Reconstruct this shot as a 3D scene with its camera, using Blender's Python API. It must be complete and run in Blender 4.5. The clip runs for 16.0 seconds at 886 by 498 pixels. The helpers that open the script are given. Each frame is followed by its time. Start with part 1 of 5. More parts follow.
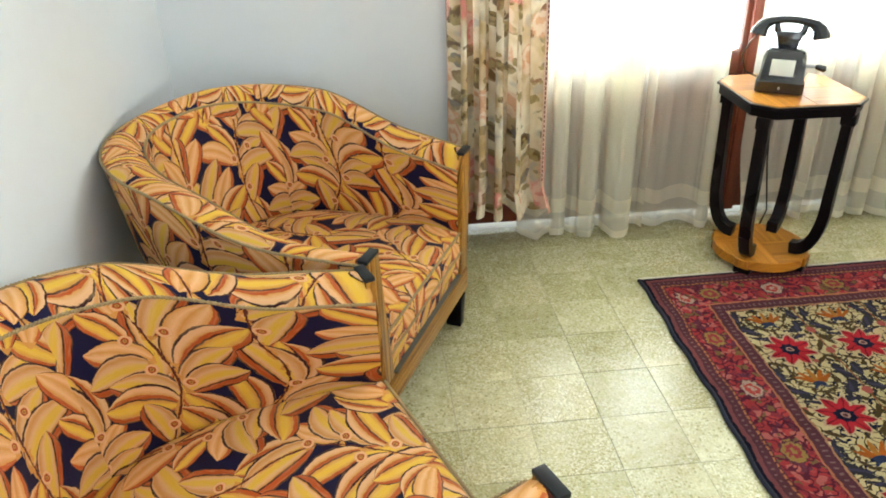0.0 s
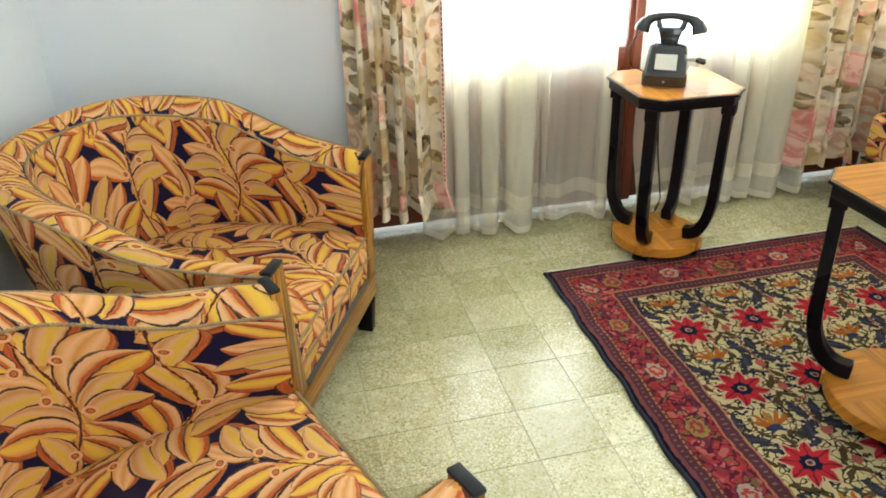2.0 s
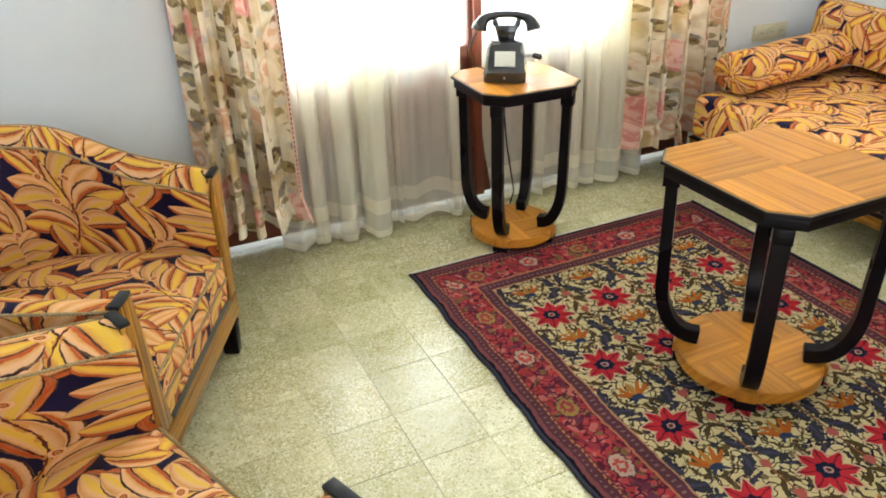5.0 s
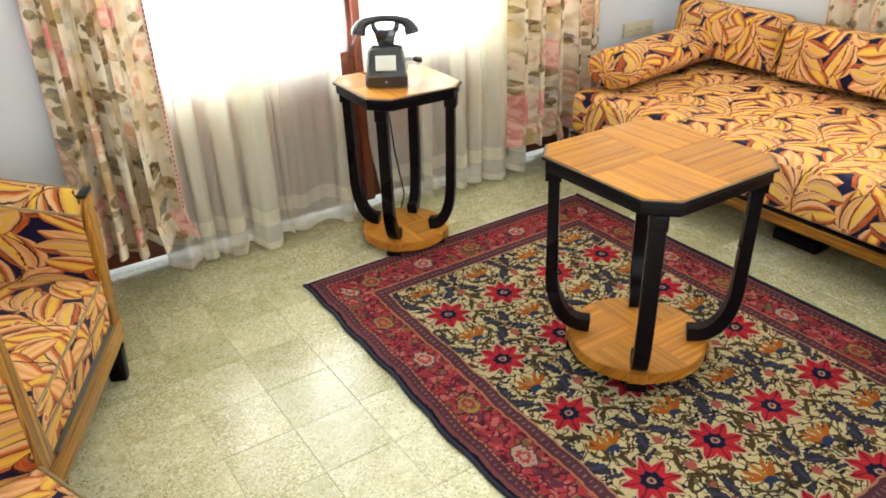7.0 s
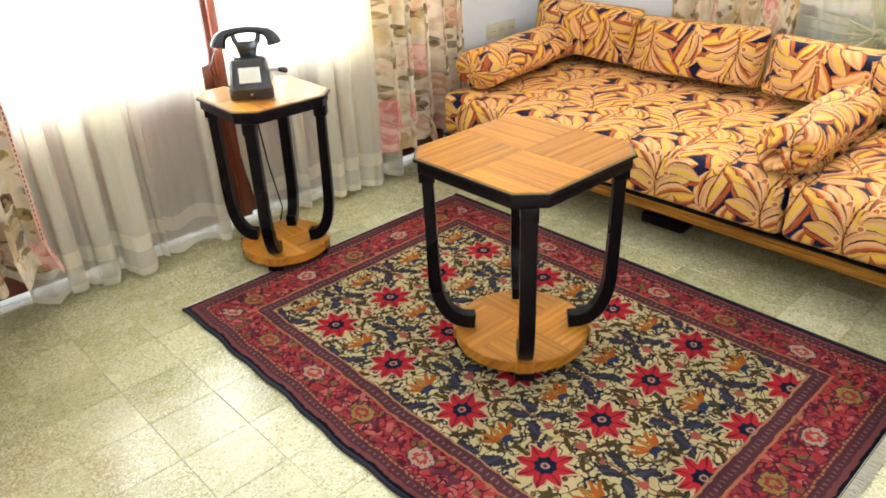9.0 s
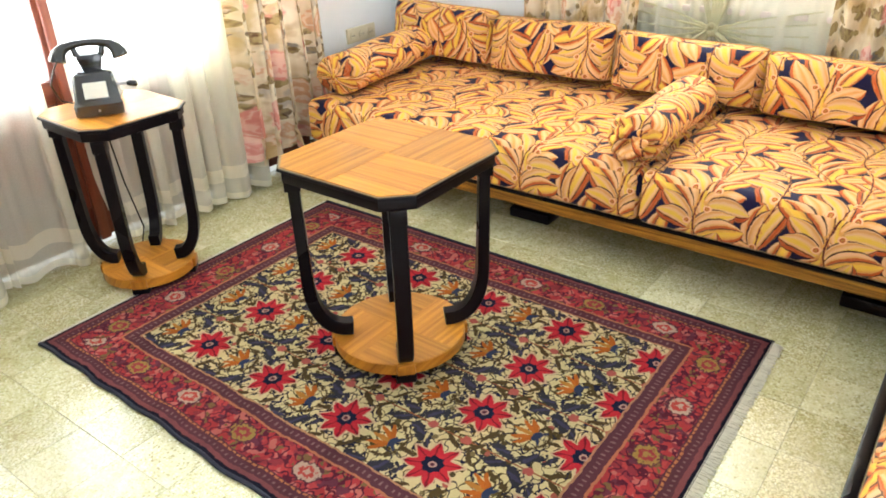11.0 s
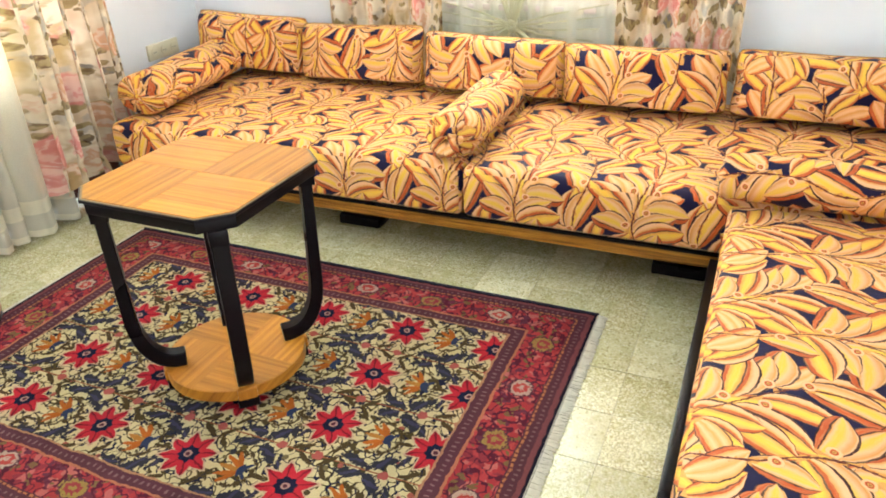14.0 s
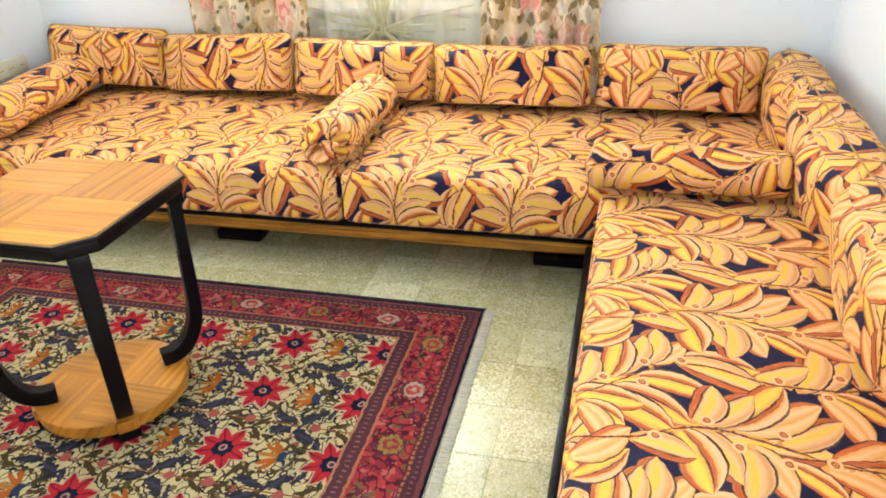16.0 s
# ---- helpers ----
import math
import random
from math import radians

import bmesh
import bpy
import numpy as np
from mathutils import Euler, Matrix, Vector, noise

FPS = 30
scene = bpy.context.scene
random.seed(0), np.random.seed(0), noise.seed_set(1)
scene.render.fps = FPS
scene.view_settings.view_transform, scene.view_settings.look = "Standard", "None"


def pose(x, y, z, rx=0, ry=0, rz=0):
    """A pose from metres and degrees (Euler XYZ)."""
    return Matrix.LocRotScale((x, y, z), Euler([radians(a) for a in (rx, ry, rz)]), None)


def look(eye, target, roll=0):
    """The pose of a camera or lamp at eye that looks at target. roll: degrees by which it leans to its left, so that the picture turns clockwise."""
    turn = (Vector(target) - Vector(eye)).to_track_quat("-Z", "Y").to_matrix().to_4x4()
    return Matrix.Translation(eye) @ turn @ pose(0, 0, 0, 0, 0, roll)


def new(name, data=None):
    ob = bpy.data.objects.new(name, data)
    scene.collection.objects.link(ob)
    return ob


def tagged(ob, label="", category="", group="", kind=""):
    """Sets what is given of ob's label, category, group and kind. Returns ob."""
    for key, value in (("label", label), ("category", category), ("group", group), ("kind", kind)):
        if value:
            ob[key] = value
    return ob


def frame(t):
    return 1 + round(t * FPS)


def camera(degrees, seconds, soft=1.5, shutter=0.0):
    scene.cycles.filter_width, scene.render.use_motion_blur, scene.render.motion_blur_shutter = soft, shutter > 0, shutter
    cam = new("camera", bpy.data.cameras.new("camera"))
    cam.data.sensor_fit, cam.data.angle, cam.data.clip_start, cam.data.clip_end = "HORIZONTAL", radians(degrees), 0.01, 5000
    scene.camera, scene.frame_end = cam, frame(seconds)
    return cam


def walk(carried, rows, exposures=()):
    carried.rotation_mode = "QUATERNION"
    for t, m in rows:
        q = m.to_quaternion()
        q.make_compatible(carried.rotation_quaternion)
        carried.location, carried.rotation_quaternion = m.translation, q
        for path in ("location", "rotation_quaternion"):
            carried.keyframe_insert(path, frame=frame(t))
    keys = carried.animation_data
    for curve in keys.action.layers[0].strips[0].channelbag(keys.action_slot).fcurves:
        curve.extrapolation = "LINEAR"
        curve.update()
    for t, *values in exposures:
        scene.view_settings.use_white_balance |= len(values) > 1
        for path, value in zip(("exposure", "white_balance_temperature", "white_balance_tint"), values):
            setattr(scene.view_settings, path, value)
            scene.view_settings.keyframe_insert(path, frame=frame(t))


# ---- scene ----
cam = camera(61.0, 16.0, 1.8)
PATH = [
    (0.0, look((-0.174, -1.558, 1.399), (-0.0064, 0.1979, 0.4569), -1.65)),
    (0.5, look((-0.171, -1.560, 1.400), (0.0469, 0.1905, 0.4580), -1.60)),
    (1.0, look((-0.166, -1.561, 1.402), (0.1138, 0.1806, 0.4586), -1.64)),
    (1.5, look((-0.163, -1.560, 1.403), (0.1741, 0.1705, 0.4592), -1.67)),
    (2.0, look((-0.160, -1.561, 1.403), (0.2390, 0.1563, 0.4596), -1.54)),
    (2.5, look((-0.157, -1.562, 1.404), (0.2964, 0.1422, 0.4598), -1.43)),
    (3.0, look((-0.153, -1.562, 1.404), (0.3525, 0.1275, 0.4599), -1.46)),
    (3.5, look((-0.148, -1.562, 1.404), (0.4036, 0.1125, 0.4598), -1.53)),
    (4.0, look((-0.145, -1.562, 1.404), (0.4641, 0.0921, 0.4603), -1.75)),
    (6.5, look((-0.120, -1.570, 1.403), (0.7820, -0.0542, 0.4604), -1.80)),
    (7.0, look((-0.117, -1.573, 1.401), (0.8446, -0.0934, 0.4601), -1.70)),
    (7.5, look((-0.113, -1.577, 1.399), (0.9018, -0.1318, 0.4600), -1.72)),
    (8.0, look((-0.107, -1.582, 1.398), (0.9626, -0.1756, 0.4598), -1.79)),
    (8.5, look((-0.098, -1.589, 1.397), (1.0232, -0.2226, 0.4602), -2.16)),
    (9.0, look((-0.089, -1.597, 1.396), (1.0996, -0.2882, 0.4607), -2.38)),
    (11.5, look((-0.068, -1.620, 1.395), (1.3758, -0.6009, 0.4571), -1.98)),
    (12.0, look((-0.064, -1.624, 1.394), (1.4198, -0.6639, 0.4565), -2.08)),
    (12.5, look((-0.061, -1.628, 1.393), (1.4575, -0.7251, 0.4556), -2.07)),
    (13.0, look((-0.059, -1.633, 1.393), (1.4951, -0.7918, 0.4556), -2.16)),
    (13.5, look((-0.056, -1.637, 1.392), (1.5287, -0.8556, 0.4550), -2.10)),
    (14.0, look((-0.052, -1.642, 1.393), (1.5624, -0.9256, 0.4542), -2.24)),
    (14.5, look((-0.048, -1.648, 1.392), (1.5929, -0.9948, 0.4534), -2.39)),
    (15.0, look((-0.044, -1.655, 1.391), (1.6230, -1.0723, 0.4524), -2.39)),
    (15.5, look((-0.040, -1.662, 1.388), (1.6494, -1.1450, 0.4497), -2.46)),
    (16.0, look((-0.035, -1.670, 1.385), (1.6738, -1.2213, 0.4467), -2.38)),
]
EXPOSURES = [(0.0, -1.25, 6200, 3), (4.0, -1.27, 6200, 5), (6.5, -1.16, 6250, 8), (9.0, -1.06, 6250, 10), (11.5, -0.81, 6150, 8), (13.0, -0.77, 6100, 8), (16.0, -0.85, 6050, 8)]
walk(cam, PATH, EXPOSURES)

# ---- world and light ----
world = bpy.data.worlds.new("sky")
scene.world = world
world.use_nodes = True
wn = world.node_tree
sky = wn.nodes.new("ShaderNodeTexSky")
sky.sky_type = "NISHITA"
sky.sun_disc = False
sky.sun_elevation, sky.sun_rotation = radians(50), radians(160)
wn.links.new(sky.outputs[0], wn.nodes["Background"].inputs[0])
wn.nodes["Background"].inputs[1].default_value = 0.08

NORTH, EAST, SOUTH, WEST, HIGH = 1.17, 3.20, -2.42, -0.866, 2.70


def area_lamp(name, m, sx, sy, watts, color=(1, 1, 1)):
    data = bpy.data.lights.new(name, "AREA")
    data.shape, data.size, data.size_y, data.energy, data.color = "RECTANGLE", sx, sy, watts, color
    ob = new(name, data)
    ob.matrix_basis = m
    return ob


# sky light in the openings: french doors, east window
area_lamp("door_daylight", look((1.28, 1.62, 1.30), (1.28, 0.1, 2.20)), 2.2, 1.5, 510, (0.90, 0.96, 1))
area_lamp("east_daylight", look((3.66, -0.55, 1.30), (2.88, -0.65, 2.70)), 1.7, 1.0, 1000, (0.92, 0.97, 1))
# fill lamp in an added, unseen opening behind the camera
area_lamp("rear_daylight", look((-0.25, SOUTH - 0.30, 1.05), (1.2, -0.4, 2.40)), 0.9, 1.8, 60, (0.97, 0.98, 1))


# ---- mesh helpers ----
def to_object(name, bm, material, parent=None, label="", smooth=True):
    me = bpy.data.meshes.new(name)
    bm.to_mesh(me)
    bm.free()
    for mat in (material if isinstance(material, (list, tuple)) else [material]):
        me.materials.append(mat)
    if smooth:
        me.shade_smooth()
        me.set_sharp_from_angle(angle=radians(38))
    ob = new(name, me)
    if parent is not None:
        ob.parent = parent
    if label:
        ob["label"] = label
    return ob


def part(name, bm, material, parent, label="", smooth=True):
    return to_object(name, bm, material, parent, label, smooth)


def thing(name, label, category, m=None, group="", kind=""):
    ob = new(name)
    ob.empty_display_size = 0.05
    if m is not None:
        ob.matrix_basis = m
    return tagged(ob, label, category, group, kind)


def box(bm, x0, x1, y0, y1, z0, z1, bevel=0.0, seg=2, m=None):
    made = bmesh.ops.create_cube(bm, size=1.0)["verts"]
    for v in made:
        v.co = Vector((x0 + (v.co.x + 0.5) * (x1 - x0), y0 + (v.co.y + 0.5) * (y1 - y0), z0 + (v.co.z + 0.5) * (z1 - z0)))
    if bevel:
        edges = list({e for v in made for e in v.link_edges})
        made = [v for v in bmesh.ops.bevel(bm, geom=edges, offset=bevel, segments=seg, profile=0.5, affect="EDGES")["verts"]]
    if m is not None:
        bmesh.ops.transform(bm, matrix=m, verts=list(set(made)))
    return bm


def new_box(*a, **k):
    return box(bmesh.new(), *a, **k)


def sheet(fn, nu, nv, bm=None, uv=None, close_u=False):
    """A grid of fn(i/nu, j/nv) with UVs from uv(a, b)."""
    bm = bm or bmesh.new()
    lay = bm.loops.layers.uv.verify()
    rows = []
    for j in range(nv + 1):
        rows.append([bm.verts.new(fn(i / nu, j / nv)) for i in range(nu if close_u else nu + 1)])
    for j in range(nv):
        for i in range(nu):
            k = (i + 1) % nu if close_u else i + 1
            f = bm.faces.new((rows[j][i], rows[j][k], rows[j + 1][k], rows[j + 1][i]))
            if uv:
                for loop, (a, b) in zip(f.loops, ((i, j), (i + 1, j), (i + 1, j + 1), (i, j + 1))):
                    loop[lay].uv = uv(a / nu, b / nv)
    return bm


def tube(points, radius, sides=8, closed=False, bm=None, cap=True):
    """A round bar along points; radius may be a list."""
    bm = bm or bmesh.new()
    pts = [Vector(p) for p in points]
    n = len(pts)
    rings, last = [], None
    for i, p in enumerate(pts):
        a = pts[(i - 1) % n] if closed or i else pts[0]
        b = pts[(i + 1) % n] if closed or i < n - 1 else pts[-1]
        d = (b - a).normalized()
        if last is None:
            side = d.orthogonal().normalized()
        else:
            side = (last - d * last.dot(d)).normalized()
        last, up = side, d.cross(side)
        r = radius[i] if isinstance(radius, (list, tuple)) else radius
        rings.append([bm.verts.new(p + (side * math.cos(t) + up * math.sin(t)) * r) for t in [2 * math.pi * s / sides for s in range(sides)]])
    for i in range(n if closed else n - 1):
        A, B = rings[i], rings[(i + 1) % n]
        for s in range(sides):
            bm.faces.new((A[s], A[(s + 1) % sides], B[(s + 1) % sides], B[s]))
    if cap and not closed:
        bm.faces.new(list(reversed(rings[0])))
        bm.faces.new(rings[-1])
    return bm


def prism(outline, z0, z1, bevel=0.0, bm=None):
    """An upright slab over a plan outline (counter-clockwise)."""
    bm = bm or bmesh.new()
    low = [bm.verts.new((x, y, z0)) for x, y in outline]
    top = [bm.verts.new((x, y, z1)) for x, y in outline]
    n = len(outline)
    faces = [bm.faces.new(list(reversed(low))), bm.faces.new(top)]
    for i in range(n):
        faces.append(bm.faces.new((low[i], low[(i + 1) % n], top[(i + 1) % n], top[i])))
    if bevel:
        edges = list(faces[0].edges) + list(faces[1].edges)
        bmesh.ops.bevel(bm, geom=edges, offset=bevel, segments=2, profile=0.5, affect="EDGES")
    return bm


def box_uv(bm, fn):
    """UVs for every loop from fn(place, normal)."""
    lay = bm.loops.layers.uv.verify()
    bm.normal_update()
    for f in bm.faces:
        for loop in f.loops:
            loop[lay].uv = fn(loop.vert.co, f.normal)
    return bm


def smoothstep(a, b, x):
    t = min(1.0, max(0.0, (x - a) / (b - a)))
    return t * t * (3 - 2 * t)


# ---- materials ----
class Nodes:
    """Short hand for building node materials."""

    def __init__(self, name):
        self.mat = bpy.data.materials.new(name)
        self.mat.use_nodes = True
        self.t = self.mat.node_tree
        self.bsdf = self.t.nodes["Principled BSDF"]
        self.out = self.t.nodes["Material Output"]

    def put(self, socket, v):
        if isinstance(v, bpy.types.NodeSocket):
            self.t.links.new(v, socket)
        elif v is not None:
            socket.default_value = v

    def node(self, kind, **props):
        n = self.t.nodes.new(kind)
        if "operation" in props:
            n.operation = props["operation"]
        if "use_clamp" in props:
            n.use_clamp = props["use_clamp"]
        if "data_type" in props:
            n.data_type = props["data_type"]
        if "blend_type" in props:
            n.blend_type = props["blend_type"]
        if "feature" in props:
            n.feature = props["feature"]
        if "interpolation_type" in props:
            n.interpolation_type = props["interpolation_type"]
        if "vector_type" in props:
            n.vector_type = props["vector_type"]
        return n

    def math(self, op, a, b=None, c=None, clamp=False):
        n = self.node("ShaderNodeMath", operation=op, use_clamp=clamp)
        for i, v in enumerate((a, b, c)):
            self.put(n.inputs[i], v)
        return n.outputs[0]

    def vec(self, op, a, b=None, c=None):
        n = self.node("ShaderNodeVectorMath", operation=op)
        for i, v in enumerate((a, b, c)):
            self.put(n.inputs[i], v)
        return n.outputs["Value"] if op in ("LENGTH", "DOT_PRODUCT", "DISTANCE") else n.outputs[0]

    def scale(self, a, s):
        n = self.node("ShaderNodeVectorMath", operation="SCALE")
        self.put(n.inputs[0], a)
        self.put(n.inputs[3], s)
        return n.outputs[0]

    def split(self, v):
        n = self.node("ShaderNodeSeparateXYZ")
        self.put(n.inputs[0], v)
        return n.outputs

    def join(self, x, y, z=0.0):
        n = self.node("ShaderNodeCombineXYZ")
        for i, v in enumerate((x, y, z)):
            self.put(n.inputs[i], v)
        return n.outputs[0]

    def mix(self, f, a, b, blend="MIX"):
        n = self.node("ShaderNodeMix", data_type="RGBA", blend_type=blend)
        self.put(n.inputs[0], f)
        for s, v in ((n.inputs[6], a), (n.inputs[7], b)):
            self.put(s, (*v, 1) if isinstance(v, tuple) and len(v) == 3 else v)
        return n.outputs[2]

    def mixv(self, f, a, b):
        n = self.node("ShaderNodeMix", data_type="VECTOR")
        self.put(n.inputs[0], f)
        self.put(n.inputs[4], a)
        self.put(n.inputs[5], b)
        return n.outputs[1]

    def ramp(self, f, stops, interp="LINEAR"):
        n = self.node("ShaderNodeValToRGB")
        n.color_ramp.interpolation = interp
        els = n.color_ramp.elements
        while len(els) < len(stops):
            els.new(0.5)
        for e, (p, c) in zip(els, stops):
            e.position, e.color = p, (*c, 1) if len(c) == 3 else c
        self.put(n.inputs[0], f)
        return n.outputs[0]

    def noise(self, v, scale, detail=3.0, rough=0.5, color=False):
        n = self.node("ShaderNodeTexNoise")
        self.put(n.inputs["Vector"], v)
        n.inputs["Scale"].default_value, n.inputs["Detail"].default_value, n.inputs["Roughness"].default_value = scale, detail, rough
        return n.outputs["Color" if color else "Fac"]

    def voronoi(self, v, scale, feature="F1", rand=1.0):
        n = self.node("ShaderNodeTexVoronoi", feature=feature)
        self.put(n.inputs["Vector"], v)
        n.inputs["Scale"].default_value, n.inputs["Randomness"].default_value = scale, rand
        return n.outputs

    def uv(self):
        return self.node("ShaderNodeUVMap").outputs[0]

    def obj(self):
        return self.node("ShaderNodeTexCoord").outputs["Object"]

    def rand(self):
        return self.node("ShaderNodeObjectInfo").outputs["Random"]

    def bump(self, h, strength=0.3, dist=0.002, normal=None):
        n = self.node("ShaderNodeBump")
        n.inputs["Strength"].default_value, n.inputs["Distance"].default_value = strength, dist
        self.put(n.inputs["Height"], h)
        if normal:
            self.put(n.inputs["Normal"], normal)
        self.put(self.bsdf.inputs["Normal"], n.outputs[0])
        return n.outputs[0]

    def set(self, **k):
        names = {"color": "Base Color", "rough": "Roughness", "metal": "Metallic", "spec": "Specular IOR Level", "coat": "Coat Weight",
                 "coat_rough": "Coat Roughness", "sheen": "Sheen Weight", "trans": "Transmission Weight", "ior": "IOR"}
        for key, v in k.items():
            self.put(self.bsdf.inputs[names[key]], (*v, 1) if isinstance(v, tuple) and len(v) == 3 else v)
        return self.mat


def local(n, uv, c, period, angle, size):
    """Places of the motif at c, repeated by period, in its own frame: turned by angle degrees and divided by size."""
    w = n.vec("WRAP", uv, (c[0] + period[0] / 2, c[1] + period[1] / 2, 1), (c[0] - period[0] / 2, c[1] - period[1] / 2, -1))
    m = n.node("ShaderNodeMapping", vector_type="TEXTURE")
    n.put(m.inputs[0], w)
    m.inputs["Location"].default_value = (c[0], c[1], 0)
    m.inputs["Rotation"].default_value = (0, 0, radians(angle))
    m.inputs["Scale"].default_value = (size[0], size[1], 1)
    return m.outputs[0]


# one repeat of the banana print, across and up the cloth: each fruit from its stalk to its tip
PRINT = (0.398, 0.600)
SPRAY_LEFT = [
    (-0.055, 0.020, -0.154, 0.037), (-0.020, 0.010, -0.004, 0.140), (-0.086, 0.077, -0.236, 0.092), (-0.100, 0.099, -0.226, 0.143), (-0.139, 0.140, -0.254, 0.170), (-0.141, 0.155, -0.214, 0.226),
    (-0.042, 0.090, 0.036, 0.226), (-0.022, 0.058, 0.060, 0.196), (-0.084, 0.138, -0.056, 0.270), (-0.162, 0.224, -0.146, 0.360), (-0.149, 0.218, -0.084, 0.366),
]
SPRAY_UPPER = [
    (-0.117, 0.346, -0.170, 0.462), (-0.103, 0.440, -0.250, 0.492), (-0.104, 0.458, -0.208, 0.540), (-0.130, 0.556, -0.262, 0.540), (-0.140, 0.566, -0.236, 0.600),
    (-0.091, 0.505, -0.022, 0.590), (-0.076, 0.478, 0.046, 0.535), (-0.125, 0.575, -0.075, 0.665), (-0.135, 0.580, -0.130, 0.680),
]
SPRAY_RIGHT = [
    (0.156, 0.020, 0.078, 0.118), (0.206, 0.030, 0.134, 0.118), (0.012, 0.034, 0.060, 0.108), (0.018, 0.030, 0.104, 0.082), (0.098, 0.128, 0.124, 0.232),
    (0.066, 0.212, 0.202, 0.258), (0.058, 0.232, 0.172, 0.304), (0.094, 0.318, 0.216, 0.318), (0.086, 0.330, 0.196, 0.386), (0.118, 0.386, 0.182, 0.466),
    (0.030, 0.238, -0.074, 0.276), (0.030, 0.248, -0.058, 0.342), (0.028, 0.302, -0.094, 0.404), (0.034, 0.312, -0.046, 0.462), (0.066, 0.384, -0.008, 0.496),
    (0.106, 0.462, 0.044, 0.566), (0.112, 0.462, 0.100, 0.590), (0.118, 0.452, 0.176, 0.560), (0.104, 0.560, 0.010, 0.640), (0.110, 0.570, 0.062, 0.680), (0.116, 0.566, 0.192, 0.640),
]
SPRAY_UNDER = [(0.075, 0.290, 0.083, 0.465), (0.066, 0.150, 0.044, 0.295), (-0.065, 0.555, 0.022, 0.628), (-0.060, 0.030, -0.066, 0.152)]
STALK_ENDS = [(-0.075, 0.066), (-0.071, 0.142), (-0.138, 0.144), (-0.156, 0.217), (0.084, 0.165), (0.027, 0.257), (0.088, 0.308), (0.040, 0.387), (0.116, 0.386), (0.103, 0.463), (-0.121, 0.400), (-0.084, 0.487), (-0.150, 0.520)]


def banana_fabric(name):
    n = Nodes(name)
    uv0 = n.uv()
    wob = n.scale(n.vec("SUBTRACT", n.noise(uv0, 3.0, 1.0, color=True), (0.5, 0.5, 0.5)), 0.020)
    fine = n.scale(n.vec("SUBTRACT", n.noise(uv0, 75.0, 2.0, color=True), (0.5, 0.5, 0.5)), 0.0065)
    uv = n.vec("ADD", n.vec("ADD", uv0, wob), fine)
    rng = random.Random(12)
    acc = None
    # later fruit lie over earlier ones, from the top of each spray to its foot
    for spray in (SPRAY_UNDER, SPRAY_UPPER, SPRAY_LEFT, SPRAY_RIGHT):
        for bu, bv, tu, tv in sorted(spray, key=lambda f: -f[1]):
            du, dv = tu - bu, tv - bv
            length = math.hypot(du, dv)
            half = min(0.050, 0.013 + length * 0.228) * rng.uniform(0.9, 1.12)
            up = 1.0 if du > 0 else -1.0
            s, q, _ = n.split(local(n, uv, (bu + du * 0.46, bv + dv * 0.46), PRINT, math.degrees(math.atan2(dv, du)), (length * 0.59, half)))
            s = n.math("MULTIPLY_ADD", q, 0.16 * up, s)
            s2 = n.math("MULTIPLY", s, s)
            bow = rng.uniform(0.12, 0.34) * up
            q2 = n.math("ADD", q, n.math("MULTIPLY_ADD", s2, bow, -bow * 0.7))
            prof = n.math("MULTIPLY", n.math("SUBTRACT", 1.0, n.math("POWER", s2, 1.45)), n.math("MULTIPLY_ADD", s, 0.17, 0.84))
            e = n.math("DIVIDE", q2, n.math("MAXIMUM", prof, 0.001))
            inside = n.math("MULTIPLY", n.math("LESS_THAN", n.math("ABSOLUTE", e), 1.0), n.math("LESS_THAN", s2, 1.0))
            here = n.join(n.math("MULTIPLY", e, up), s, rng.random())
            acc = n.mixv(inside, acc if acc is not None else (-5.0, 0.0, 0.0), here)
    e, s, r = n.split(acc)
    t = n.math("MULTIPLY_ADD", e, 0.5, 0.5)
    rust, orange, amber, peach, yellow = (0.045, 0.010, 0.008), (0.50, 0.090, 0.016), (0.66, 0.290, 0.062), (0.80, 0.455, 0.235), (0.82, 0.510, 0.058)
    pa = n.ramp(t, [(0.0, rust), (0.035, rust), (0.05, orange), (0.20, orange), (0.215, rust), (0.255, rust), (0.27, amber), (0.34, peach), (0.44, yellow), (0.56, yellow), (0.70, peach), (0.86, amber), (0.925, peach), (0.945, rust)])
    pb = n.ramp(t, [(0.0, rust), (0.03, rust), (0.05, orange), (0.14, orange), (0.16, amber), (0.30, yellow), (0.42, yellow), (0.55, amber), (0.565, rust), (0.60, rust), (0.615, orange), (0.70, orange), (0.72, amber), (0.82, peach), (0.925, peach), (0.945, rust)])
    pc = n.ramp(t, [(0.0, rust), (0.03, rust), (0.05, orange), (0.17, orange), (0.19, amber), (0.36, peach), (0.58, amber), (0.72, peach), (0.935, amber), (0.955, rust)])
    col = n.mix(n.math("GREATER_THAN", r, 0.40), pa, pb)
    col = n.mix(n.math("GREATER_THAN", r, 0.78), col, pc)
    col = n.mix(n.math("LESS_THAN", s, -0.80), col, amber)
    tone = n.math("MULTIPLY_ADD", r, 0.20, 0.88)
    col = n.mix(1.0, col, n.join(tone, n.math("POWER", tone, 1.15), tone), "MULTIPLY")
    streak = n.noise(n.vec("MULTIPLY", n.join(e, s, r), (4.0, 0.7, 9.0)), 3.0, 3.0)
    col = n.mix(n.math("MULTIPLY", n.math("SUBTRACT", streak, 0.45, clamp=True), 0.9), col, (0.82, 0.55, 0.28))
